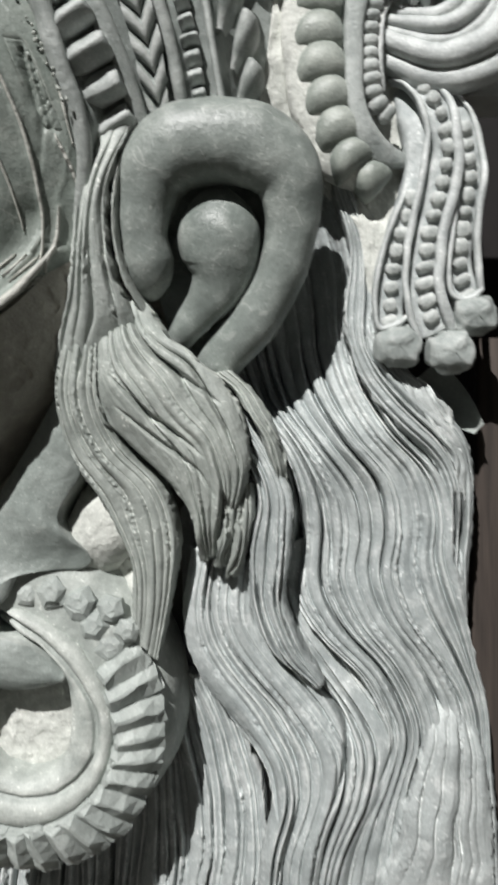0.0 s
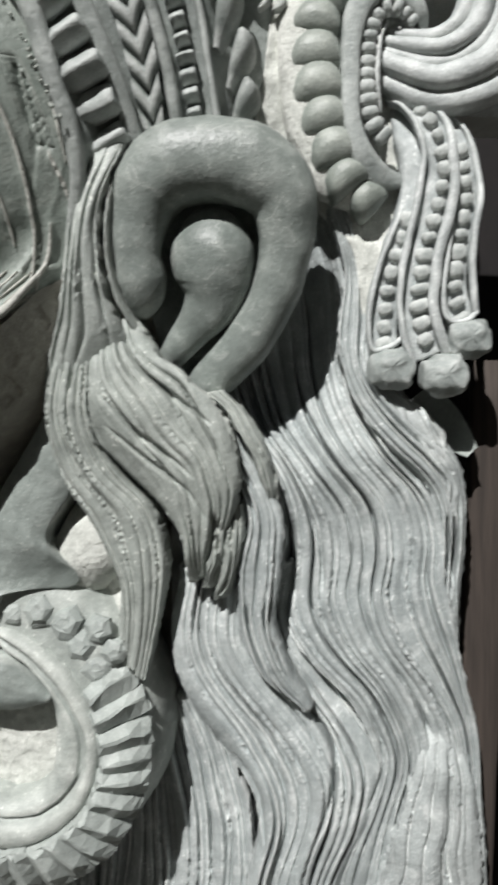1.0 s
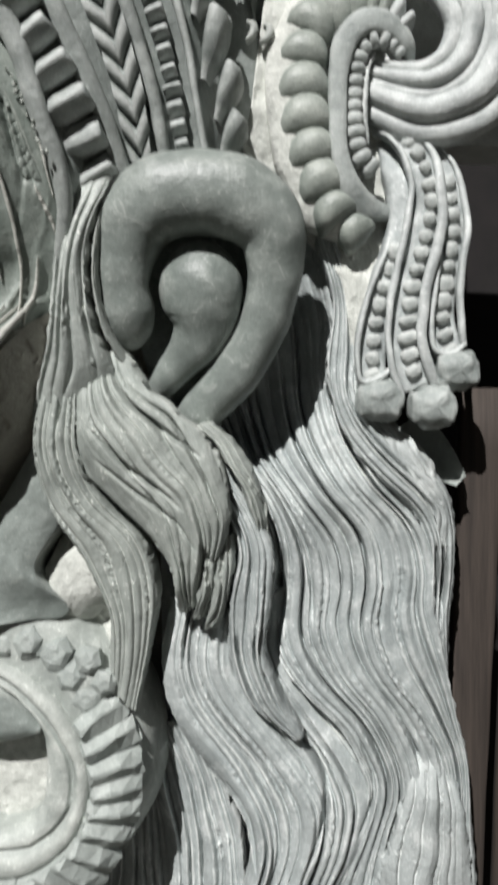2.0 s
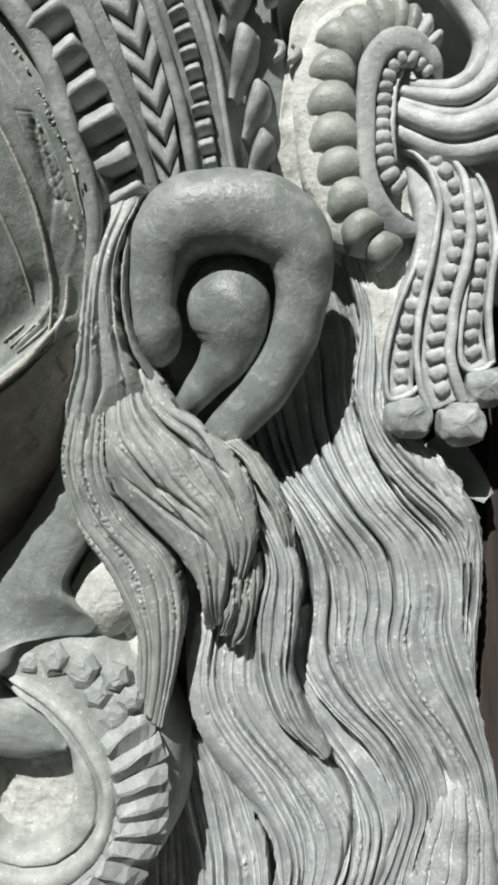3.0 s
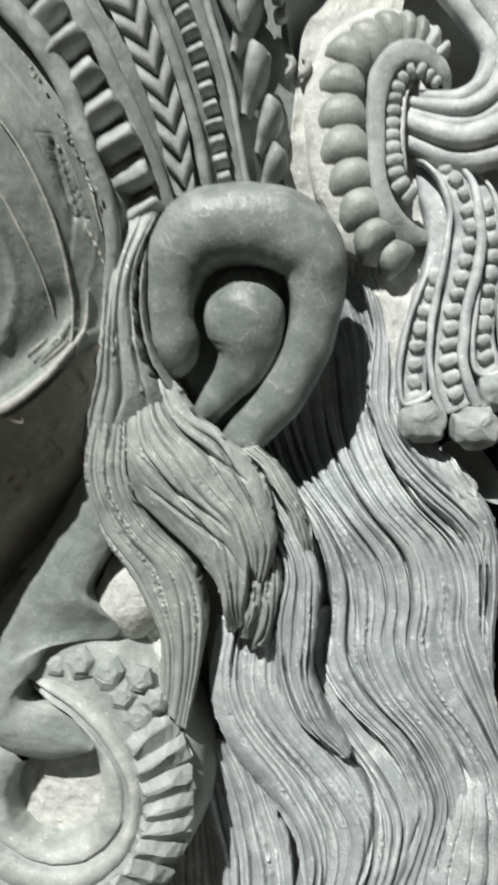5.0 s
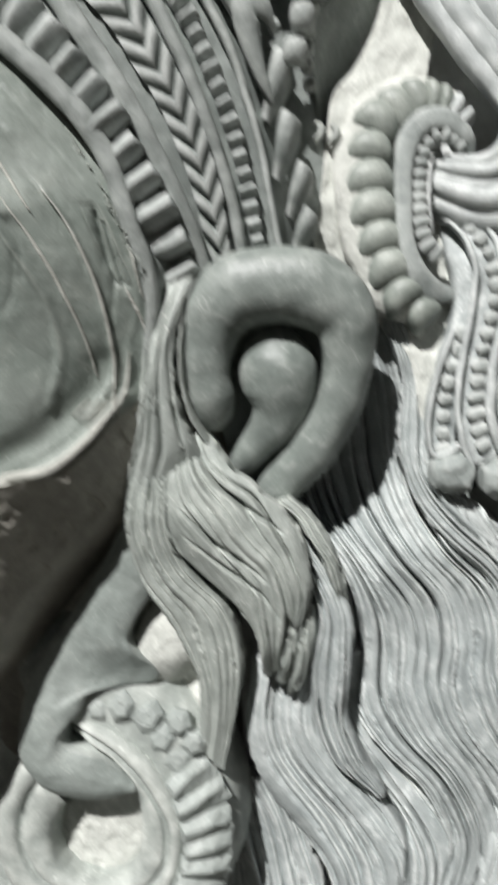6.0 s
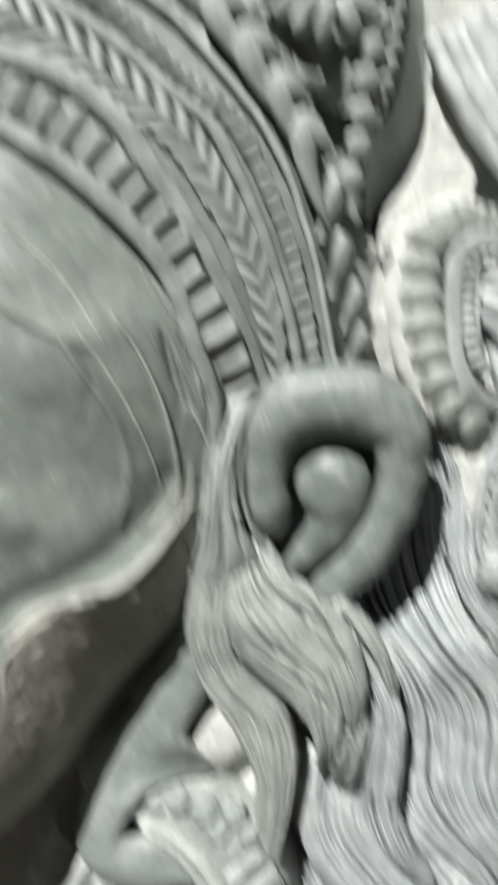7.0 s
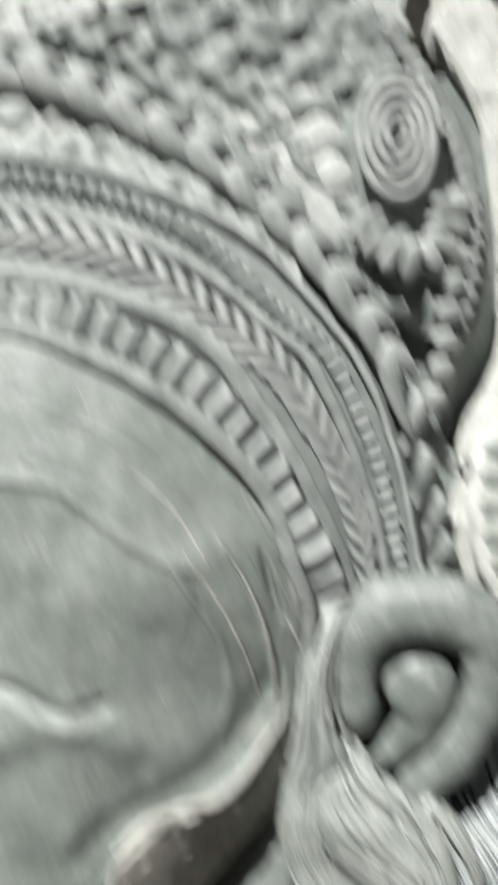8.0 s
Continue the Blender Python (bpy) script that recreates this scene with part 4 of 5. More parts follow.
lock(mane, M_HAIR, [
    [(-0.200, -0.066, 0.172), (-0.196, -0.097, 0.106), (-0.195, -0.098, 0.025), (-0.166, -0.084, -0.038), (-0.106, -0.072, -0.100), (-0.064, -0.064, -0.157), (-0.056, -0.052, -0.206), (-0.056, -0.020, -0.253)],
    [(-0.161, -0.066, 0.178), (-0.144, -0.104, 0.114), (-0.115, -0.112, 0.049), (-0.071, -0.106, -0.006), (-0.033, -0.098, -0.053), (-0.011, -0.086, -0.112), (-0.017, -0.066, -0.171), (-0.034, -0.020, -0.248)],
    [(-0.125, -0.070, 0.179), (-0.086, -0.094, 0.123), (-0.035, -0.100, 0.079), (0.010, -0.098, 0.033), (0.030, -0.090, -0.020), (0.036, -0.076, -0.079), (0.028, -0.056, -0.128), (0.015, -0.020, -0.173)]],
    6, 0.0095, 0.003, 44, 260, 20, 0.10, cut=0.010, crease=0.0045, drop=0.035, fine=0.12, fade=0.18, calm=0.85, crumb=0.0012, carve=SWEEPS, label="grey-green swept lock of broad strands below the ear")
for finger, wide_ in (([(0.002, -0.060, -0.113), (0.002, -0.058, -0.164), (-0.009, -0.050, -0.211), (-0.023, -0.025, -0.261)], 0.011), ([(0.028, -0.052, -0.115), (0.025, -0.054, -0.165), (0.012, -0.046, -0.222), (-0.003, -0.020, -0.279)], 0.013)):
    edge_ = np.array([wide_ * 1.05, 0.004, 0.002])
    lock(mane, M_HAIR, [np.array(finger) - edge_, np.array(finger) - np.array([0, 0.006, 0]), np.array(finger) + edge_], 2, 0.006, 0.004, int(wide_ * 3000), 80, 12, 0.12, cut=0.008, crease=0.0045, drop=0.020, skirt=0.03, crumb=0.003, label="stubby strand end")
lock(mane, M_HAIR, [[(-0.014, -0.066, 0.062), (0.020, -0.070, 0.023), (0.049, -0.064, -0.031), (0.066, -0.045, -0.088), (0.075, -0.010, -0.151)], [(0.009, -0.050, 0.066), (0.046, -0.054, 0.026), (0.075, -0.048, -0.029), (0.091, -0.035, -0.090), (0.090, -0.005, -0.161)]], 2, 0.008, 0.006, 52, 70, 14, 0.06, cut=0.006, crease=0.006, fine=0.08)

# ---- headdress ----
hd = thing("headdress", "carved stone headdress with beaded, chevron and leaf bands", "stone carving")
EDGE0 = curve([(-0.214, -0.100, 0.287), (-0.198, -0.122, 0.342), (-0.188, -0.135, 0.383), (-0.192, -0.150, 0.436), (-0.206, -0.165, 0.491), (-0.249, -0.188, 0.629), (-0.336, -0.212, 0.738), (-0.438, -0.228, 0.821), (-0.551, -0.238, 0.885), (-0.649, -0.242, 0.922), (-0.794, -0.245, 0.948)], 120)
BEADS = curve([(-0.133, -0.095, 0.415), (-0.152, -0.118, 0.462), (-0.166, -0.150, 0.501), (-0.201, -0.172, 0.581), (-0.240, -0.190, 0.654), (-0.289, -0.200, 0.730), (-0.337, -0.214, 0.794), (-0.408, -0.222, 0.858), (-0.489, -0.226, 0.905), (-0.583, -0.228, 0.944), (-0.747, -0.230, 0.980)], 120)
RIB1 = curve([(-0.107, -0.080, 0.415), (-0.121, -0.112, 0.484), (-0.148, -0.135, 0.560), (-0.191, -0.158, 0.661), (-0.242, -0.178, 0.752), (-0.309, -0.194, 0.861), (-0.390, -0.200, 0.931), (-0.493, -0.204, 0.976), (-0.618, -0.206, 1.015), (-0.838, -0.206, 1.058)], 120)
CHEV = curve([(-0.088, -0.060, 0.435), (-0.091, -0.095, 0.512), (-0.101, -0.112, 0.581), (-0.132, -0.135, 0.682), (-0.173, -0.152, 0.765), (-0.219, -0.162, 0.842), (-0.310, -0.170, 0.923), (-0.403, -0.174, 0.997), (-0.509, -0.176, 1.059), (-0.648, -0.176, 1.105), (-0.853, -0.176, 1.144)], 120)
RIB2 = curve([(-0.046, -0.050, 0.424), (-0.056, -0.078, 0.509), (-0.072, -0.095, 0.592), (-0.099, -0.115, 0.686), (-0.128, -0.130, 0.770), (-0.170, -0.140, 0.857), (-0.246, -0.146, 0.929), (-0.320, -0.150, 1.002), (-0.406, -0.152, 1.058), (-0.514, -0.152, 1.112), (-0.657, -0.150, 1.161), (-0.868, -0.148, 1.202)], 120)
SMALL = curve([(-0.017, -0.045, 0.433), (-0.029, -0.066, 0.512), (-0.042, -0.080, 0.603), (-0.064, -0.098, 0.698), (-0.098, -0.112, 0.793), (-0.137, -0.122, 0.871), (-0.217, -0.128, 0.941), (-0.292, -0.130, 1.026), (-0.359, -0.130, 1.091), (-0.438, -0.130, 1.139), (-0.540, -0.128, 1.185), (-0.665, -0.126, 1.223), (-0.881, -0.124, 1.266)], 120)
RIB3 = curve([(0.016, -0.040, 0.431), (0.004, -0.058, 0.513), (-0.011, -0.070, 0.622), (-0.032, -0.085, 0.718), (-0.063, -0.098, 0.814), (-0.108, -0.106, 0.896), (-0.186, -0.110, 1.003), (-0.262, -0.110, 1.085), (-0.361, -0.108, 1.151), (-0.463, -0.105, 1.203), (-0.589, -0.100, 1.254), (-0.896, -0.095, 1.330)], 120)
LEAF = curve([(0.047, -0.020, 0.432), (0.038, -0.040, 0.510), (0.028, -0.050, 0.587), (0.016, -0.060, 0.668), (0.005, -0.068, 0.749), (-0.020, -0.074, 0.849), (-0.093, -0.078, 0.980), (-0.164, -0.078, 1.078), (-0.241, -0.076, 1.168), (-0.332, -0.072, 1.251), (-0.435, -0.068, 1.327), (-0.541, -0.064, 1.394), (-0.684, -0.060, 1.456), (-0.890, -0.055, 1.515)], 120)
OUT = curve([(0.082, 0.020, 0.416), (0.086, 0.000, 0.530), (0.092, -0.012, 0.640), (0.085, -0.020, 0.750), (0.088, -0.030, 0.849), (0.130, -0.050, 0.909), (0.155, -0.050, 0.998), (0.162, -0.050, 1.079), (0.153, -0.050, 1.172), (0.121, -0.050, 1.278), (0.070, -0.060, 1.381), (0.009, -0.070, 1.474), (-0.117, -0.080, 1.585)], 120)
bed = Shape()
cols = []
for line, sink in ((EDGE0, 0.0), (BEADS, 0.026), (RIB1, 0.012), (CHEV, 0.014), (RIB2, 0.012), (SMALL, 0.014), (RIB3, 0.01), (LEAF, 0.060), (OUT, 0.026)):
    c = line.copy()
    c[:, 1] += sink
    cols.append(c)
rear = cols[-1].copy()
rear[:, 1] = 0.08
first = cols[0].copy()
first[:, 1] += 0.05
stack = np.stack([first] + cols + [rear], 1)
fine_ = np.array([[[np.interp(q, np.arange(11), stack[i, :, k]) for k in range(3)] for q in np.linspace(0, 10, 61)] for i in range(120)])
for i in range(120):
    for j in range(61):
        p = fine_[i, j]
        fine_[i, j, 1] += 0.003 * noise.noise(Vector((p[0] * 30, p[2] * 30, 31)))
        if j > 42 and i > 66:
            fine_[i, j, 1] += 0.006 - 0.022 * smoothstep(0.5 + 1.6 * noise.noise(Vector((p[0] * 24, p[2] * 24, 41))))
bed.grid(fine_)
part("bed", bed, M_BAND, hd)
for line, w, h in ((EDGE0, (0.010, 0.014, 0.017, 0.018, 0.018, 0.018), 0.013), (RIB1, (0.012, 0.019, 0.021), 0.012), (RIB2, (0.010, 0.013, 0.014), 0.014), (RIB3, (0.006, 0.009, 0.012), 0.013)):
    s = Shape()
    tube(s, line, w, h, 12, 0.8, 0.002, w[0] * 900)
    part("rib", s, M_BAND, hd)
bead = bead_mesh("bead", M_BAND, 0.34, 2)
cut_bead = block_mesh("cut_bead", M_RING, 3)
shift = np.interp(np.arange(120), (0, 12, 40), (-0.006, 0.0, 0.004))[:, None] * np.array([1.0, 0, 0.5])
row(cut_bead, "bead", hd, BEADS + shift + np.array([0, 0.006, 0]), (0.051, 0.047, 0.050), ((0.029, 0.035, 0.036), (0.0205, 0.0215, 0.0238), (0.024, 0.022, 0.018)), 0.6, 0.14, 0.12, seed=5)
chev = chevron_mesh(M_BAND)
row(chev, "chevron", hd, CHEV + np.array([0, -0.003, 0]), (0.041, 0.043, 0.048), ((0.019, 0.033, 0.036), (0.036, 0.043, 0.048), (0.008, 0.013, 0.011)), 0.2, 0.0, 0.04, 6)
row(block_mesh("small_bead", M_RING, 6), "small_bead", hd, SMALL, (0.026, 0.030, 0.030), ((0.0115, 0.017, 0.019), (0.0108, 0.0128, 0.0130), (0.015, 0.016, 0.016)), 0.3, 0.08, 0.14, seed=7)
leaf = leaf_mesh("leaf", M_BAND)
hooked = hooked_leaf_mesh(M_BAND)
for foot, head, wide_ in (((-0.012, 0.680), (0.036, 0.774), 0.024), ((0.002, 0.583), (0.042, 0.677), 0.023), ((0.020, 0.524), (0.062, 0.594), 0.021), ((0.026, 0.468), (0.068, 0.521), 0.021)):
    a_, b_ = np.array([foot[0], -0.050, foot[1]]), np.array([head[0], -0.056, head[1]])
    along_ = (b_ - a_) / 2
    across = np.cross(along_, [0, -1.0, 0])
    place(hooked, "leaf", hd, (a_ + b_) / 2, -across / np.linalg.norm(across) * wide_, along_, np.array([0, -0.030, 0]))
row(leaf, "leaf", hd, LEAF[26:], (0.084, 0.090, 0.096), ((0.036, 0.044, 0.050), (0.060, 0.066, 0.068), (0.038, 0.044, 0.046)), 0.45, 0.0, seed=8)
row(bead, "berry", hd, LEAF[3:60] + np.array([0.026, 0.016, 0.018]), (0.076, 0.086), (0.0095, 0.0095, 0.014), 0.5, 0.0, 0.15, seed=27)
EDGE_BEADS = curve([(0.080, -0.015, 0.480), (0.080, -0.018, 0.546), (0.081, -0.028, 0.629), (0.074, -0.035, 0.710), (0.068, -0.045, 0.780), (0.076, -0.055, 0.847), (0.090, -0.070, 0.867), (0.118, -0.075, 0.944), (0.134, -0.075, 1.022), (0.139, -0.075, 1.102), (0.129, -0.070, 1.191), (0.097, -0.070, 1.296), (0.054, -0.070, 1.387), (-0.002, -0.080, 1.469)], 140)
row(bead, "edge_bead", hd, EDGE_BEADS[34:], (0.028, 0.032, 0.034), ((0.011, 0.018, 0.018), (0.012, 0.015, 0.016), (0.014, 0.020, 0.018)), 0.3, 0.0, seed=9)
FLANK_A = curve([(0.084, 0.004, 0.700), (0.080, -0.020, 0.740), (0.080, -0.036, 0.800), (0.095, -0.040, 0.880), (0.128, -0.042, 0.950), (0.153, -0.042, 1.030), (0.160, -0.042, 1.100), (0.154, -0.042, 1.180), (0.118, -0.042, 1.300), (0.066, -0.042, 1.390)], 120)
FLANK_B = curve([(0.100, 0.060, 0.710), (0.118, 0.075, 0.742), (0.152, 0.080, 0.786), (0.194, 0.080, 0.868), (0.208, 0.080, 0.950), (0.212, 0.080, 1.050), (0.214, 0.080, 1.120), (0.206, 0.080, 1.220), (0.190, 0.080, 1.350), (0.155, 0.080, 1.440)], 120)
fk = Shape()
u_ = np.linspace(0, 1, 30)
flank = FLANK_A[:, None] * (1 - u_)[None, :, None] + FLANK_B[:, None] * u_[None, :, None]
flank[:, :, 1] += 0.022 * np.sin(math.pi * u_)
nick = random.Random(12)
for _ in range(40):
    i_, j_ = nick.randrange(8, 110), nick.randrange(6, 26)
    a_ = flank[i_, j_].copy()
    crest(flank, [a_, a_ + np.array([0.006, 0, 0.012]), a_ + np.array([0.010, 0, 0.022])], -0.004, 0.0022)
fk.grid(flank)
part("flank", fk, M_BAND, hd, "smooth chiselled grey flank turned away from the sun")
side = Shape()
pan = np.stack([curve(q, 60) for q in (LEAF[42:], 0.55 * LEAF[42:] + 0.45 * OUT[42:], OUT[42:])], 1)
pan = np.array([[[np.interp(q, np.arange(3), pan[i, :, k]) for k in range(3)] for q in np.linspace(0, 2, 40)] for i in range(60)])
pan[:, :, 1] += np.linspace(0.012, 0.0, 40) - 0.02 * np.sin(np.linspace(0, math.pi, 40))
for i in range(60):
    for j in range(40):
        p = pan[i, j]
        pan[i, j, 1] += 0.010 - 0.024 * smoothstep(0.5 + 1.6 * noise.noise(Vector((p[0] * 26, p[2] * 26, 47))))
side.grid(pan)
part("side_panel", side, M_BAND, hd)
SIDE = curve([(0.045, -0.070, 0.759), (0.067, -0.085, 0.835), (0.080, -0.095, 0.921), (0.099, -0.090, 0.991), (0.112, -0.085, 1.071), (0.108, -0.085, 1.151)], 60)
row(bead, "side_bead", hd, SIDE, 0.05, (0.020, 0.022, 0.024), 0.4, 0.2, seed=10)
FAN = curve([(-0.055, -0.120, 1.092), (-0.034, -0.120, 1.051), (-0.001, -0.120, 1.021), (0.041, -0.115, 1.015), (0.079, -0.105, 1.047), (0.099, -0.100, 1.106)], 40)
row(bead, "petal", hd, FAN, 0.034, (0.036, 0.0155, 0.022), 0.3, 0.0, 0.1, 24)
# spiral medallion
c0 = np.array((0.013, -0.115, 1.232))
md = Shape()
ang = np.linspace(0, 2 * math.pi * 4.2, 260)
rad = np.linspace(1.0, 0.12, 260)
spiral = np.stack([c0[0] + 0.075 * rad * np.cos(ang), c0[1] - 0.022 * (1 - rad), c0[2] + 0.120 * rad * np.sin(ang)], 1)
tube(md, spiral, 0.0088, 0.007, 8)
med = part("medallion", md, M_BAND, hd, "spiral medallion")
mb = Shape()
ring = np.linspace(0, 2 * math.pi, 40, endpoint=False)
plate = np.array([[(c0[0] + 0.085 * q * math.cos(a), c0[1] + 0.035 * q * q + 0.004, c0[2] + 0.125 * q * math.sin(a)) for a in ring] for q in (0.05, 0.4, 0.7, 0.9, 1.0, 1.15)])
mb.grid(plate, True)
part("medallion_plate", mb, M_BAND, med)
# florets on the crown
CROWN1 = curve([(-0.073, -0.085, 1.077), (-0.138, -0.075, 1.189), (-0.215, -0.065, 1.295), (-0.317, -0.055, 1.385), (-0.445, -0.045, 1.470), (-0.600, -0.035, 1.549), (-0.807, -0.030, 1.611)], 60)
CROWN2 = curve([(-0.095, -0.070, 1.239), (-0.171, -0.055, 1.359), (-0.273, -0.040, 1.464), (-0.414, -0.020, 1.559), (-0.586, 0.000, 1.650), (-0.823, 0.010, 1.721)], 60)

cr = Shape()
HIGH1 = curve([(0.049, -0.040, 1.519), (-0.091, -0.020, 1.638), (-0.284, 0.000, 1.747), (-0.551, 0.030, 1.867), (-0.863, 0.050, 1.965)], 60)
HIGH2 = curve([(0.111, 0.120, 1.930), (-0.069, 0.140, 2.073), (-0.321, 0.160, 2.222), (-0.647, 0.180, 2.335), (-0.986, 0.180, 2.391)], 60)
sheet = np.stack([curve(q, 150) for q in (RIB3[50:], LEAF[55:], CROWN1, CROWN2, HIGH1, HIGH2)], 1)
sheet = np.array([[[np.interp(q, np.arange(6), sheet[i, :, k]) for k in range(3)] for q in np.linspace(0, 5, 80)] for i in range(150)])
for i in range(150):
    for j in range(80):
        p = sheet[i, j]
        lump = noise.noise(Vector((p[0] * 22, p[2] * 22, 41)))
        sheet[i, j, 1] += 0.012 - 0.020 * smoothstep(0.5 + 1.4 * lump) - 0.006 * noise.noise(Vector((p[0] * 60, p[2] * 60, 43)))
cr.grid(sheet)
part("crown", cr, M_CROWN, hd, "dusty lumpy crown, its sunlit brightness put into the colour")
boss_, frond = bead_mesh("crown_boss", M_CROWN, 0.30, 12), leaf_mesh("crown_leaf", M_CROWN)
MIDROW = curve(0.5 * (CROWN1 + curve(CROWN2, 60)), 60)
row(boss_, "crown_boss", hd, MIDROW, 0.08, (0.036, 0.036, 0.016), 0.5, 0.0, 0.2, 17)
row(frond, "crown_leaf", hd, curve(0.5 * (HIGH1 + CROWN2), 60), 0.095, (0.052, 0.056, 0.019), 0.5, 0.3, 0.2, 18)
row(frond, "crown_leaf", hd, HIGH1, 0.095, (0.05, 0.056, 0.019), 0.5, -0.2, 0.2, 19)
row(frond, "crown_leaf", hd, CROWN1 + np.array([0, 0.010, 0]), 0.095, (0.048, 0.054, 0.017), 0.5, 0.3, seed=12)
row(boss_, "crown_boss", hd, CROWN2, 0.085, (0.038, 0.038, 0.016), 0.5, 0.0, 0.2, 13)

for line in ([(0.077, -0.040, 0.676), (0.086, -0.040, 0.670), (0.086, -0.040, 0.659), (0.075, -0.040, 0.649)],
             [(0.103, -0.040, 0.672), (0.112, -0.040, 0.665), (0.108, -0.040, 0.652), (0.096, -0.040, 0.644)]):
    s = Shape()
    tube(s, curve(line, 24), (0.003, 0.006, 0.007, 0.005, 0.002), 0.008, 10, 0.8, 0.002, line[0][0] * 300)
    part("curl", s, M_CROWN, hd, "small pale curl")
scatter(bead_mesh("tool_mark", M_FACE, 0.3, 31, 6, 7), "tool_mark", hd, np.array([(-0.303, -0.170, 0.660), (-0.284, -0.170, 0.624), (-0.259, -0.170, 0.580), (-0.237, -0.170, 0.537), (-0.222, -0.170, 0.501), (-0.199, -0.170, 0.437)]) + np.array([0, -0.010, 0]), 26, 0.0022, 0.0034, 33)

# ---- scroll with gadroons, curl and tassel ----
pearl, drop_ = bead_mesh("pearl", M_RING, 0.30, 6), bead_mesh("tassel_bead", M_RING, 0.36, 8, 7, 9)
sc = thing("scroll_ornament", "carved pale stone scroll with gadroon edge and ridged curl", "stone carving")
GAD = curve([(0.252, -0.020, 0.345), (0.234, -0.030, 0.362), (0.203, -0.040, 0.390), (0.183, -0.045, 0.441), (0.169, -0.047, 0.496), (0.162, -0.047, 0.545), (0.161, -0.045, 0.590), (0.164, -0.042, 0.632), (0.178, -0.040, 0.674), (0.205, -0.036, 0.702), (0.240, -0.032, 0.716), (0.276, -0.026, 0.716), (0.316, -0.020, 0.705)], 90)
gb_ = Shape()
tube(gb_, GAD + np.array([-0.010, 0.022, 0]), (0.012, 0.040, 0.050, 0.050, 0.050, 0.044, 0.030, 0.012), 0.03, 14, 0.8, 0.004, 2)
part("scroll_body", gb_, M_RAW, sc, "dusty whitish stone bed")
gadroon = gadroon_mesh(M_FACE, 5)
row(gadroon, "gadroon", sc, GAD[:66], (0.047, 0.050, 0.050, 0.046), ((0.028, 0.037, 0.040, 0.041, 0.040, 0.040), (0.0240, 0.0262, 0.0262, 0.0255), (0.022, 0.025, 0.024, 0.022, 0.021)), 0.5, 0.05, 0.06, seed=15)
# the fan of slices round the top of the scroll
slice_ = gadroon_mesh(M_CHALK, 9)
for me_, x_, z_, reach, wide_ in ((gadroon, 0.212, 0.694, 0.041, 0.025), (gadroon, 0.243, 0.704, 0.038, 0.0195), (gadroon, 0.269, 0.703, 0.032, 0.0135), (gadroon, 0.287, 0.694, 0.030, 0.0115), (slice_, 0.303, 0.680, 0.027, 0.0105), (slice_, 0.317, 0.663, 0.021, 0.0090)):
    d = np.array([x_ - 0.267, 0.0, z_ - 0.618])
    d /= np.linalg.norm(d)
    place(me_, "gadroon", sc, np.array([x_, -0.036, z_]), -d * reach, np.array([d[2], 0, -d[0]]) * wide_, np.array([0, -0.020, 0]))
grit = bead_mesh("crumb", M_RAW, 0.40, 17, 6, 7)
for k_, line in enumerate(([(0.131, -0.035, 0.458), (0.144, -0.035, 0.426), (0.160, -0.035, 0.392), (0.170, -0.035, 0.376)],
                           [(0.122, -0.028, 0.516), (0.128, -0.028, 0.482), (0.133, -0.028, 0.460)])):
    scatter(grit, "crumb", sc, line, 16, 0.0035, 0.0052, 40 + k_)
fl = Shape()
tube(fl, curve([(0.291, -0.010, 0.387), (0.255, -0.030, 0.394), (0.229, -0.045, 0.424), (0.215, -0.050, 0.469), (0.212, -0.050, 0.511), (0.212, -0.050, 0.554), (0.215, -0.050, 0.595), (0.224, -0.050, 0.633), (0.248, -0.050, 0.659), (0.275, -0.048, 0.663), (0.301, -0.042, 0.652), (0.318, -0.034, 0.632), (0.326, -0.015, 0.614)], 90), (0.010, 0.019, 0.018, 0.015, 0.014, 0.014, 0.015, 0.018, 0.019, 0.018, 0.014, 0.006), (0.012, 0.014, 0.014, 0.014, 0.014, 0.012), 14, 0.55, 0.002, 3)
part("fillet", fl, M_RING, sc)
row(pearl, "pearl", sc, curve([(0.266, -0.030, 0.448), (0.248, -0.040, 0.466), (0.240, -0.040, 0.495), (0.238, -0.040, 0.529), (0.239, -0.040, 0.562), (0.243, -0.040, 0.596), (0.250, -0.040, 0.620), (0.262, -0.040, 0.634), (0.279, -0.040, 0.638), (0.296, -0.035, 0.632), (0.310, -0.030, 0.618)], 70) + np.array([0, -0.006, 0]), (0.0200, 0.0185, 0.0140), ((0.0165, 0.0130, 0.0105), (0.0108, 0.0098, 0.0075), 0.012), 0.3, 0.0, 0.12, seed=16)
sp = Shape()
tube(sp, curve([(0.270, -0.028, 0.622), (0.259, -0.038, 0.599), (0.254, -0.040, 0.570), (0.254, -0.036, 0.527), (0.258, -0.022, 0.492)], 40), (0.003, 0.006, 0.006, 0.004), 0.010, 10, 0.8, 0.002, 5)
part("fillet", sp, M_CHALK, sc, "thin pale inner ridge")
CURL = curve([(0.265, -0.010, 0.610), (0.300, -0.030, 0.593), (0.344, -0.042, 0.584), (0.380, -0.045, 0.599), (0.400, -0.045, 0.635), (0.400, -0.045, 0.668), (0.376, -0.042, 0.713), (0.338, -0.040, 0.767), (0.295, -0.035, 0.837), (0.253, -0.030, 0.922), (0.216, -0.020, 1.019)], 110)
cside, _, _ = frames(CURL)
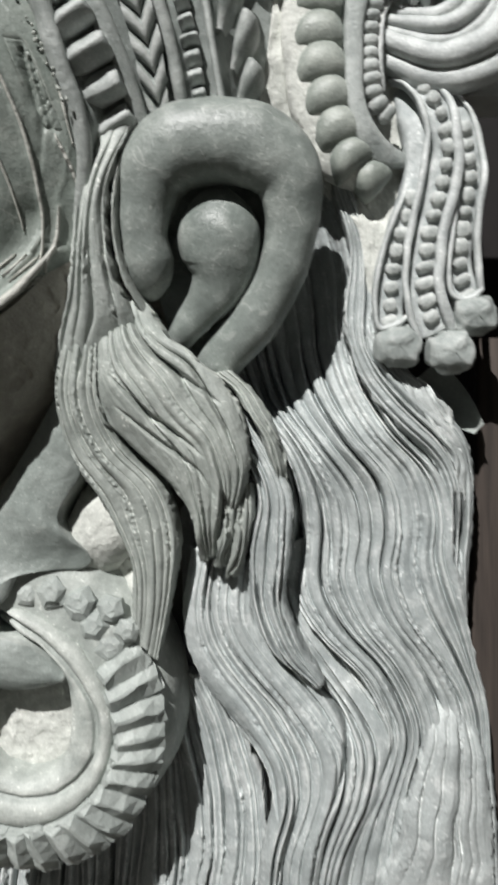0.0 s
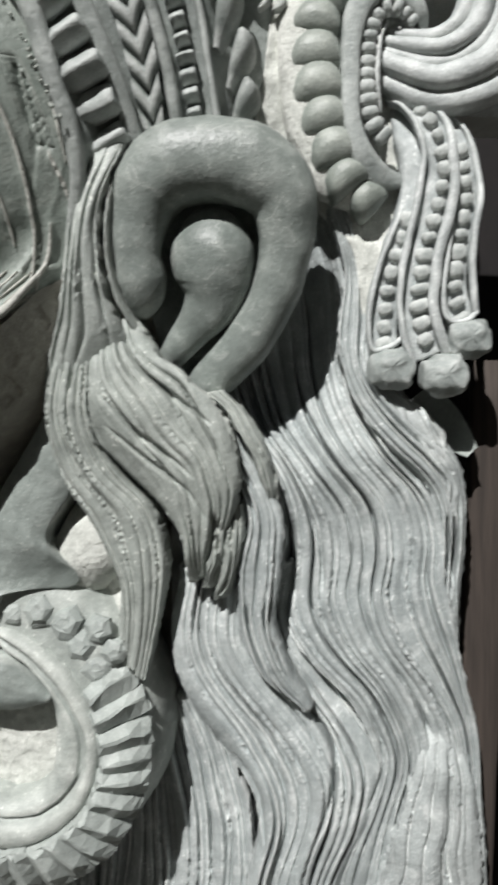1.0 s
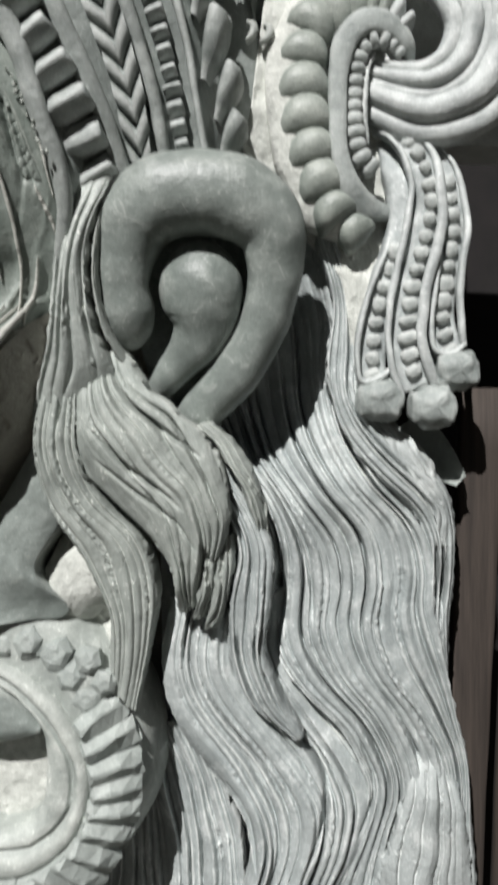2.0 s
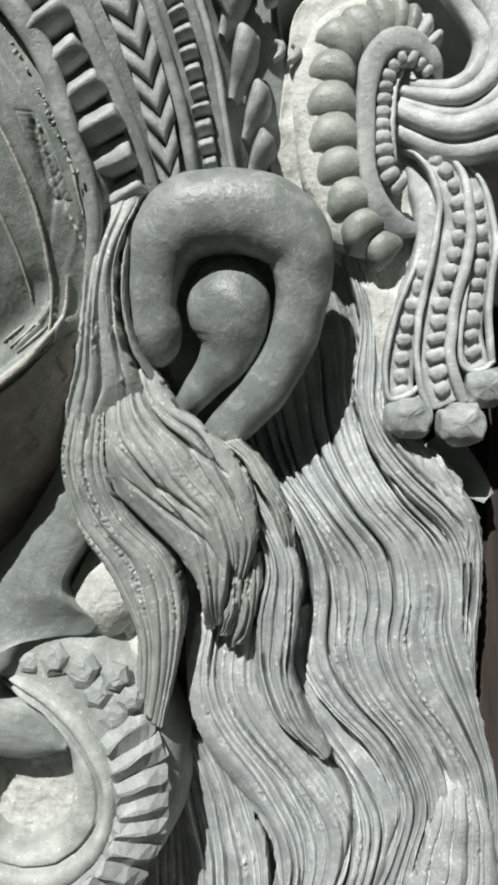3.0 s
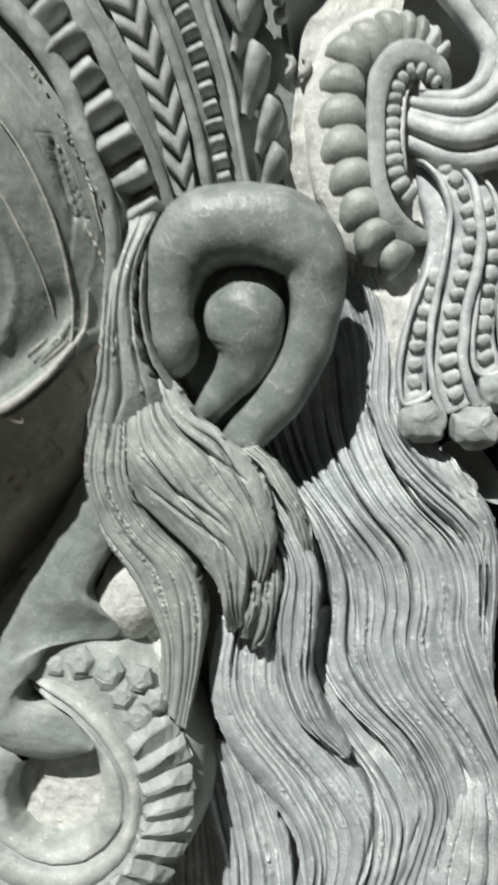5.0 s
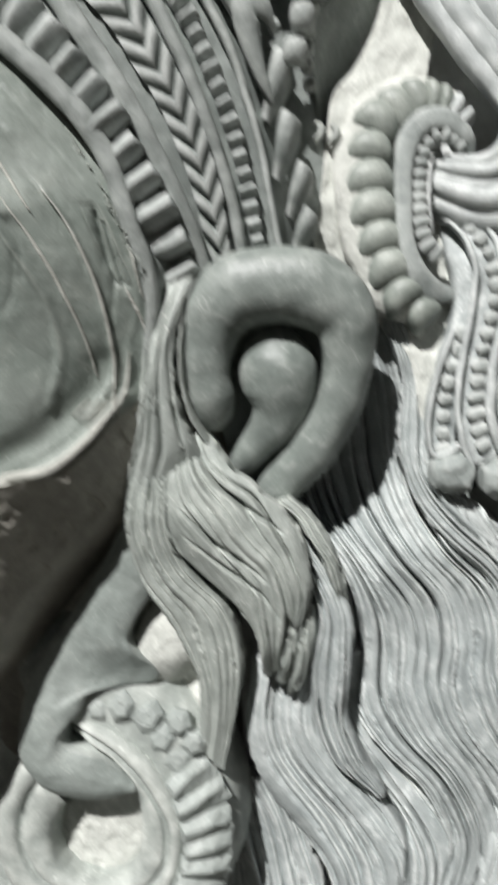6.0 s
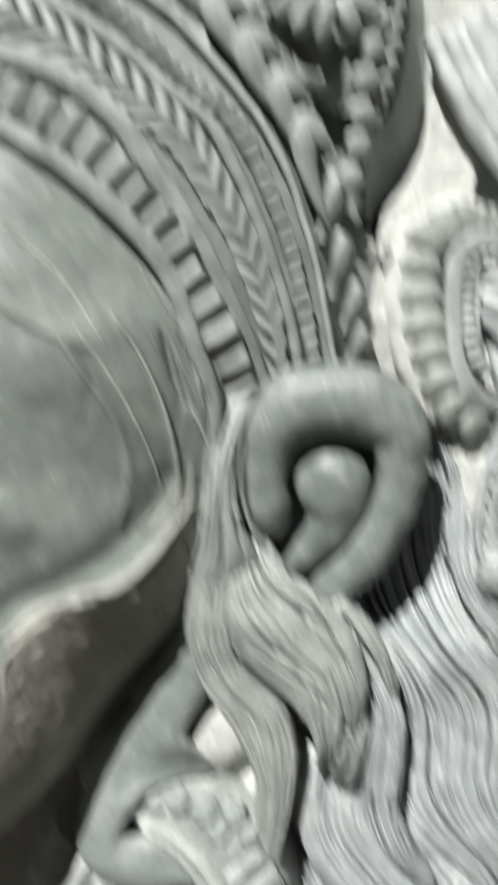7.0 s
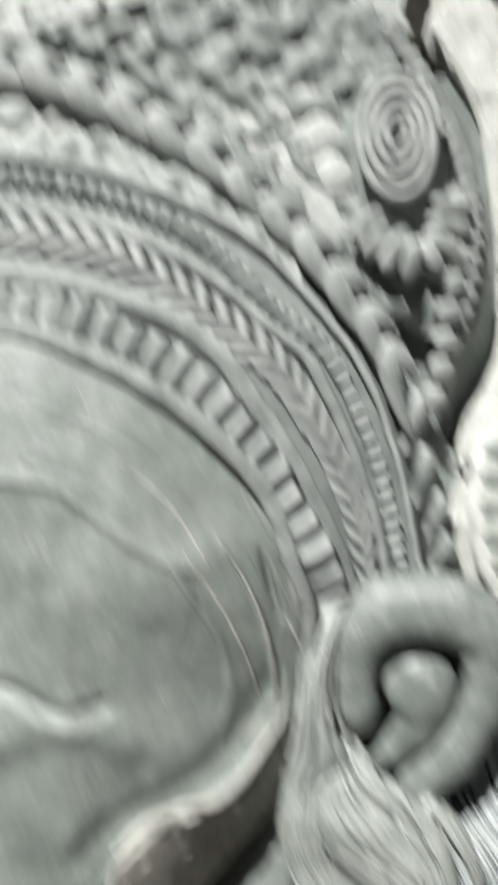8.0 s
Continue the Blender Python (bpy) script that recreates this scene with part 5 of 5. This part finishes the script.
for off, w, hh in ((-0.014, 0.015, 0.002), (0.011, 0.017, -0.002), (0.036, 0.014, 0.003), (0.060, 0.026, 0.008), (0.097, 0.024, 0.022)):
    s = Shape()
    grow = (0.55 + 0.45 * smoothstep(np.linspace(0, 4, 110)))[:, None]
    tube(s, CURL + cside * off * grow + np.array([0, hh, 0]), (w * 0.5, w, w * 1.15, w * 1.2, w), (w * 0.9, w * 1.3, w * 1.3), 12, 0.85, 0.002, w * 1000)
    part("curl_ridge", s, M_MANE, sc)
raw = rough_patch([(0.100, 0.020, 1.520), (0.188, 0.020, 1.350), (0.205, 0.020, 1.210), (0.210, 0.020, 1.080), (0.205, 0.020, 0.950), (0.190, 0.015, 0.868), (0.152, 0.000, 0.788), (0.108, -0.020, 0.728), (0.094, -0.030, 0.655), (0.080, -0.030, 0.560), (0.070, -0.022, 0.470), (0.169, 0.010, 0.356), (0.216, -0.012, 0.285), (0.232, -0.012, 0.170)], [(0.180, 0.020, 1.600), (0.300, 0.020, 1.420), (0.350, 0.015, 1.230), (0.340, 0.015, 1.070), (0.330, 0.010, 0.950), (0.300, 0.010, 0.870), (0.272, 0.000, 0.790), (0.258, -0.010, 0.700), (0.254, -0.005, 0.604), (0.334, 0.020, 0.520), (0.360, 0.005, 0.393), (0.310, -0.010, 0.280), (0.258, -0.012, 0.165)], 170, 70, 0.006, 34, 3)
part("ground_stone", raw, M_RAW, sc, "raw whitish stone ground")
deep = Shape()
slab(deep, [(0.221, 0.100, 0.984), (0.491, 0.100, 0.964), (0.518, 0.100, 0.520), (0.214, 0.100, 0.534)], 0.2)
part("recess", deep, M_MANE, sc, smooth=False)

ts = thing("tassel", "carved stone tassel of beaded strips ending in flower buds", "stone carving")
T1 = [(0.290, 0.010, 0.497), (0.306, -0.020, 0.447), (0.316, -0.030, 0.396), (0.308, -0.035, 0.352), (0.293, -0.035, 0.307), (0.281, -0.035, 0.270), (0.270, -0.035, 0.231), (0.264, -0.035, 0.192), (0.261, -0.035, 0.143), (0.265, -0.034, 0.118)]
T2 = [(0.306, 0.010, 0.509), (0.326, -0.030, 0.482), (0.343, -0.040, 0.448), (0.352, -0.040, 0.405), (0.350, -0.040, 0.371), (0.341, -0.040, 0.333), (0.327, -0.040, 0.281), (0.318, -0.040, 0.234), (0.316, -0.040, 0.186), (0.323, -0.040, 0.141), (0.332, -0.040, 0.113)]
T3 = [(0.331, 0.020, 0.516), (0.358, -0.010, 0.478), (0.379, -0.020, 0.440), (0.385, -0.030, 0.393), (0.386, -0.035, 0.345), (0.378, -0.035, 0.293), (0.370, -0.035, 0.241), (0.370, -0.035, 0.206), (0.377, -0.035, 0.178), (0.382, -0.034, 0.160)]
for line, w in ((T1, (0.010, 0.022, 0.026, 0.024, 0.022, 0.024, 0.026, 0.026, 0.025)), (T2, (0.008, 0.016, 0.022, 0.022, 0.022, 0.024, 0.025, 0.025, 0.026)), (T3, (0.010, 0.018, 0.022, 0.021, 0.021, 0.021, 0.022, 0.022, 0.024))):
    s = Shape()
    tube(s, curve(line, 90) + np.array([0, 0.022, 0]), w, 0.024, 18, 0.45, 0.004, w[1] * 900)
    part("strip", s, M_MANE, ts)
for line, first_, st0, big in ((T1, 6.8, 0.0280, 0.8), (T2, 1.6, 0.0262, 1.0), (T3, 4.4, 0.0262, 0.95)):
    row(drop_, "tassel_bead", ts, curve(line, 80) + np.array([0, -0.003, 0]), st0, ((0.010 * big, 0.0130 * big, 0.0150 * big), (0.0105, 0.0115, 0.0115), 0.011 * big), first_, 0.25, 0.22, seed=int(first_ * 10))
CORDS = (
    [(0.271, 0.004, 0.518), (0.294, -0.020, 0.498), (0.314, -0.036, 0.460), (0.324, -0.040, 0.414), (0.310, -0.046, 0.340), (0.294, -0.048, 0.272), (0.286, -0.050, 0.212), (0.289, -0.050, 0.151), (0.305, -0.045, 0.096)],
    [(0.336, -0.020, 0.498), (0.356, -0.034, 0.472), (0.364, -0.050, 0.423), (0.367, -0.052, 0.376), (0.361, -0.054, 0.334), (0.347, -0.056, 0.279), (0.337, -0.056, 0.228), (0.336, -0.054, 0.184), (0.347, -0.050, 0.142), (0.359, -0.040, 0.118)],
    [(0.371, -0.010, 0.487), (0.396, -0.020, 0.448), (0.407, -0.030, 0.392), (0.407, -0.042, 0.346), (0.400, -0.045, 0.304), (0.395, -0.045, 0.252), (0.397, -0.045, 0.209), (0.402, -0.040, 0.178)],
    [(0.306, 0.010, 0.400), (0.296, -0.020, 0.359), (0.278, -0.038, 0.308), (0.255, -0.042, 0.257), (0.242, -0.042, 0.205), (0.239, -0.042, 0.152), (0.246, -0.040, 0.122), (0.272, -0.042, 0.128), (0.287, -0.042, 0.140)],
    [(0.368, -0.020, 0.372), (0.364, -0.040, 0.321), (0.358, -0.046, 0.266), (0.352, -0.048, 0.218), (0.354, -0.046, 0.178), (0.366, -0.045, 0.164), (0.386, -0.045, 0.166), (0.401, -0.040, 0.178)])
for line, w in zip(CORDS, (0.0055, 0.0080, 0.0055, 0.0045, 0.0045)):
    s = Shape()
    tube(s, curve(line, 80), (w * 0.5, w, w, w * 1.15, w, w), 0.009, 12, 0.8, 0.0028, w * 3000)
    part("cord", s, M_MANE, ts)


def bud(o, r, seed):
    """A squat flower bud of five folded petals."""
    s = Shape()
    th = np.linspace(0.03, math.pi * 0.98, 14)
    ph = np.linspace(0, 2 * math.pi, 40, endpoint=False)
    p = np.zeros((14, 40, 3))
    for i, a in enumerate(th):
        for j, b in enumerate(ph):
            lobes = 1 + 0.22 * noise.noise(Vector((2 * math.sin(a) * math.cos(b) + seed, 2 * math.cos(a), 2 * math.sin(a) * math.sin(b))))
            for seam in (0.5, 2.4, 4.4):
                lobes -= 0.055 * math.exp(-(((b - seam - 0.3 * math.sin(seed) + 0.4 * a) % (2 * math.pi) - math.pi) / 0.16) ** 2)
            q = r * lobes
            x, y, z = math.sin(a) * math.cos(b), math.cos(a), math.sin(a) * math.sin(b)
            x, y, z = (math.copysign(abs(w) ** 0.72, w) for w in (x, y, z))
            p[i, j] = (o[0] + q * x, o[1] - 0.9 * q * y, o[2] + 0.95 * q * z)
            p[i, j] += 0.003 * np.array(noise.noise_vector(Vector(p[i, j] * 40)))
    base = s.grid(p, True)
    s.cap(base, 40)
    s.cap(base + 13 * 40, 40)
    part("flower_bud", s, M_RING, ts)


for o, r in zip([(0.273, -0.036, 0.094), (0.352, -0.046, 0.082), (0.391, -0.036, 0.137)], (0.0355, 0.0350, 0.0340)):
    bud(o, r, r * 300)
s = Shape()
spine = curve([(0.327, 0.060, 0.053), (0.363, 0.045, 0.008), (0.393, 0.030, -0.026), (0.409, 0.022, -0.042)], 30)
sd, _, _ = frames(spine)
hollow = np.zeros((30, 20, 3))
for i, w in enumerate(along(spine, 0.030 * np.sin(np.linspace(0.9, 2.9, 30)) + 0.004, 30)):
    for j, a in enumerate(np.linspace(0, math.pi, 20)):
        hollow[i, j] = spine[i] - sd[i] * w * math.cos(a) + np.array([0, 0.6 * w * math.sin(a) - 0.010, 0])
shell = hollow[:, ::-1].copy()
shell[:, :, 1] += 0.006
s.grid(np.concatenate([hollow, shell], 1), True)
part("broken_petal", s, M_STEM, ts, "hollow broken petal")

# ---- lower scroll with toothed ring ----
lw = thing("toothed_scroll", "carved stone scroll ring with toothed rim and raw centre", "stone carving")
part("stem", rough_patch([(-0.268, -0.050, 0.057), (-0.317, -0.050, -0.025), (-0.396, -0.045, -0.138), (-0.467, -0.050, -0.236), (-0.497, -0.050, -0.366), (-0.470, -0.045, -0.427), (-0.425, -0.040, -0.457), (-0.361, -0.036, -0.465), (-0.298, -0.020, -0.457)], [(-0.206, -0.040, -0.006), (-0.249, -0.042, -0.100), (-0.289, -0.044, -0.163), (-0.280, -0.040, -0.200), (-0.246, -0.012, -0.238), (-0.262, -0.012, -0.262), (-0.353, -0.046, -0.259), (-0.385, -0.050, -0.302), (-0.415, -0.052, -0.335), (-0.409, -0.050, -0.364), (-0.359, -0.045, -0.383), (-0.292, -0.020, -0.439)], 110, 40, 0.003, 18, 6, 0.09, 0.014), M_STEM, lw, "smooth curving stem plate")
cc = np.array([-0.375, 0.0, -0.545])
TURN = (-240, -200, -155, -131, -90, -48, -22, 0, 20, 52, 77, 96, 112)
OUTER = (0.200, 0.190, 0.178, 0.170, 0.161, 0.156, 0.158, 0.163, 0.167, 0.183, 0.205, 0.228, 0.245)
GROOVE = (0.150, 0.140, 0.124, 0.113, 0.109, 0.118, 0.126, 0.132, 0.135, 0.144, 0.174, 0.208, 0.225)
INNER = (0.081, 0.081, 0.081, 0.081, 0.081, 0.081, 0.080, 0.080, 0.086, 0.122, 0.157, 0.178, 0.192)
RIM = (0.090, 0.090, 0.090, 0.090, 0.094, 0.096, 0.102, 0.106, 0.110, 0.130, 0.150, 0.158, 0.160)


def at_turn(sizes, a):
    """A radius of the spiral at the angle a, smoothed between its stops."""
    return float(np.mean([np.interp(a + q, TURN, sizes) for q in (-14, -7, 0, 7, 14)]))


s = Shape()
spiral = []
for a in np.linspace(108, -236, 200):
    r0, r1, r2 = at_turn(INNER, a), at_turn(GROOVE, a), at_turn(OUTER, a)
    sink = 0.050 * (1 - smoothstep((108 - a) / 22))
    d = np.array([math.cos(math.radians(a)), 0, math.sin(math.radians(a))])
    row_ = []
    for r, y in ((r0 - 0.002, 0.050), (r0, -0.012), (r0 + 0.003, -0.026), (r0 + 0.008, -0.033), (0.5 * (r0 + r1), -0.038), (r1 - 0.007, -0.041), (r1 - 0.003, -0.038), (r1, -0.030), (r1 + 0.004, -0.039), (r1 + 0.010, -0.047), (0.5 * (r1 + r2), -0.050), (r2 - 0.007, -0.046), (r2 - 0.001, -0.037), (r2 + 0.003, -0.015)):
        p = cc + d * r
        row_.append(p + np.array([0, y + sink, 0]) + 0.0022 * np.array(noise.noise_vector(Vector((p[0] * 22, r * 9, p[2] * 22)))) + d * 0.0016 * noise.noise(Vector((a * 0.09, r * 60, 4))))
    spiral.append(row_)
s.grid(np.array(spiral))
part("ring_fillet", s, M_STRAND, lw)
s = Shape()
body = []
for a in np.linspace(112, -226, 130):
    r2, rim = at_turn(OUTER, a), at_turn(RIM, a)
    d = np.array([math.cos(math.radians(a)), 0, math.sin(math.radians(a))])
    back = 0.030 * smoothstep((42 - a) / 10)
    body.append([cc + d * (r2 - 0.008 + (rim + 0.008) * f) + np.array([0, y + back * (1 - f) * min(1.0, 8 * f) - 0.006 * noise.noise(Vector((f * 6, a * 0.16, 2))), 0]) for f, y in ((0, -0.030), (0.12, -0.033), (0.25, -0.034), (0.5, -0.030), (0.68, -0.016), (0.82, 0.010), (0.93, 0.045), (1.0, 0.110))])
s.grid(np.array(body))
part("ring_body", s, M_STRAND, lw)
studs = [stud_mesh(M_CUT, q) for q in range(5)]
for k_, (x_, z_, q) in enumerate(((-0.354, -0.300, 0.023), (-0.312, -0.298, 0.028), (-0.266, -0.318, 0.031), (-0.240, -0.356, 0.027), (-0.212, -0.328, 0.024), (-0.216, -0.392, 0.028), (-0.185, -0.366, 0.023))):
    o = np.array([x_, -0.026 + 0.05 * max(0.0, x_ + 0.25), z_])
    d = (o - cc) * np.array([1, 0, 1])
    d /= np.linalg.norm(d)
    tng = np.cross(d, [0, 1, 0])
    turn = 0.6 * math.sin(k_ * 5.7)
    tng, d = tng * math.cos(turn) + d * math.sin(turn), d * math.cos(turn) - tng * math.sin(turn)
    place(studs[k_ % 5], "stud", lw, o, tng * q, (d * 0.96 + np.array([0, 0.25, 0])) * q, (np.array([0, -0.96, 0]) + d * 0.25) * q * (0.62 + 0.12 * math.sin(k_ * 2.3)))
dice = random.Random(8)
teeth = [tooth_mesh(M_CUT, q) for q in range(6)]
for n_, a in enumerate(np.arange(33, -125, -11.6) + np.random.RandomState(3).uniform(-1.6, 1.6, 14)):
    reach = 0.044 + 0.006 * smoothstep((-a - 20) / 50)
    d = np.array([math.cos(math.radians(a)), 0, math.sin(math.radians(a))])
    tng = np.array([-d[2], 0, d[0]])
    o = cc + d * (at_turn(OUTER, a) + reach) + np.array([0, -0.030, 0])
    outd = d * (0.90 + 0.04 * (dice.random() - 0.5)) + np.array([0, 0.42, 0])
    upd = np.array([0, -0.90, 0]) + d * 0.42
    place(teeth[n_ % 6], "tooth", lw, o, tng * 0.0235 * (0.94 + 0.10 * dice.random()), outd * (reach + 0.003) * (0.94 + 0.12 * dice.random()), upd * 0.021 * (0.90 + 0.2 * dice.random()))
half = np.radians(np.linspace(91, 269, 30))
disc = np.stack([cc[0] + 0.135 * np.cos(half), 0.022 + 0 * half, cc[2] + 0.135 * np.sin(half)], 1)
s = rough_patch(disc, np.stack([2 * cc[0] - disc[:, 0], disc[:, 1], disc[:, 2]], 1), 90, 90, 0.0035, 60, 2, 0.1)
part("raw_centre", s, M_RAW, lw, "raw whitish unpolished stone")
s = rough_patch([(-0.255, 0.050, -0.107), (-0.270, 0.010, -0.144), (-0.297, 0.000, -0.200), (-0.292, 0.010, -0.243), (-0.266, 0.030, -0.272)], [(-0.202, 0.030, -0.143), (-0.183, 0.010, -0.168), (-0.167, 0.005, -0.201), (-0.181, 0.010, -0.237), (-0.219, 0.040, -0.279)], 40, 40, 0.004, 22, 4, 0.1, 0.022)
part("boss", s, M_RAW, lw, "rough whitish stone boss")
s = rough_patch([(-0.328, 0.050, -0.122), (-0.351, 0.045, -0.222), (-0.327, 0.040, -0.311), (-0.248, 0.040, -0.392), (-0.202, 0.050, -0.468)], [(-0.227, 0.030, -0.148), (-0.168, 0.030, -0.228), (-0.147, 0.030, -0.307), (-0.152, 0.040, -0.391), (-0.151, 0.050, -0.467)], 50, 40, 0.014, 30, 8, 0.1)
part("raw_ground", s, M_RAW, lw, "raw whitish stone ground")
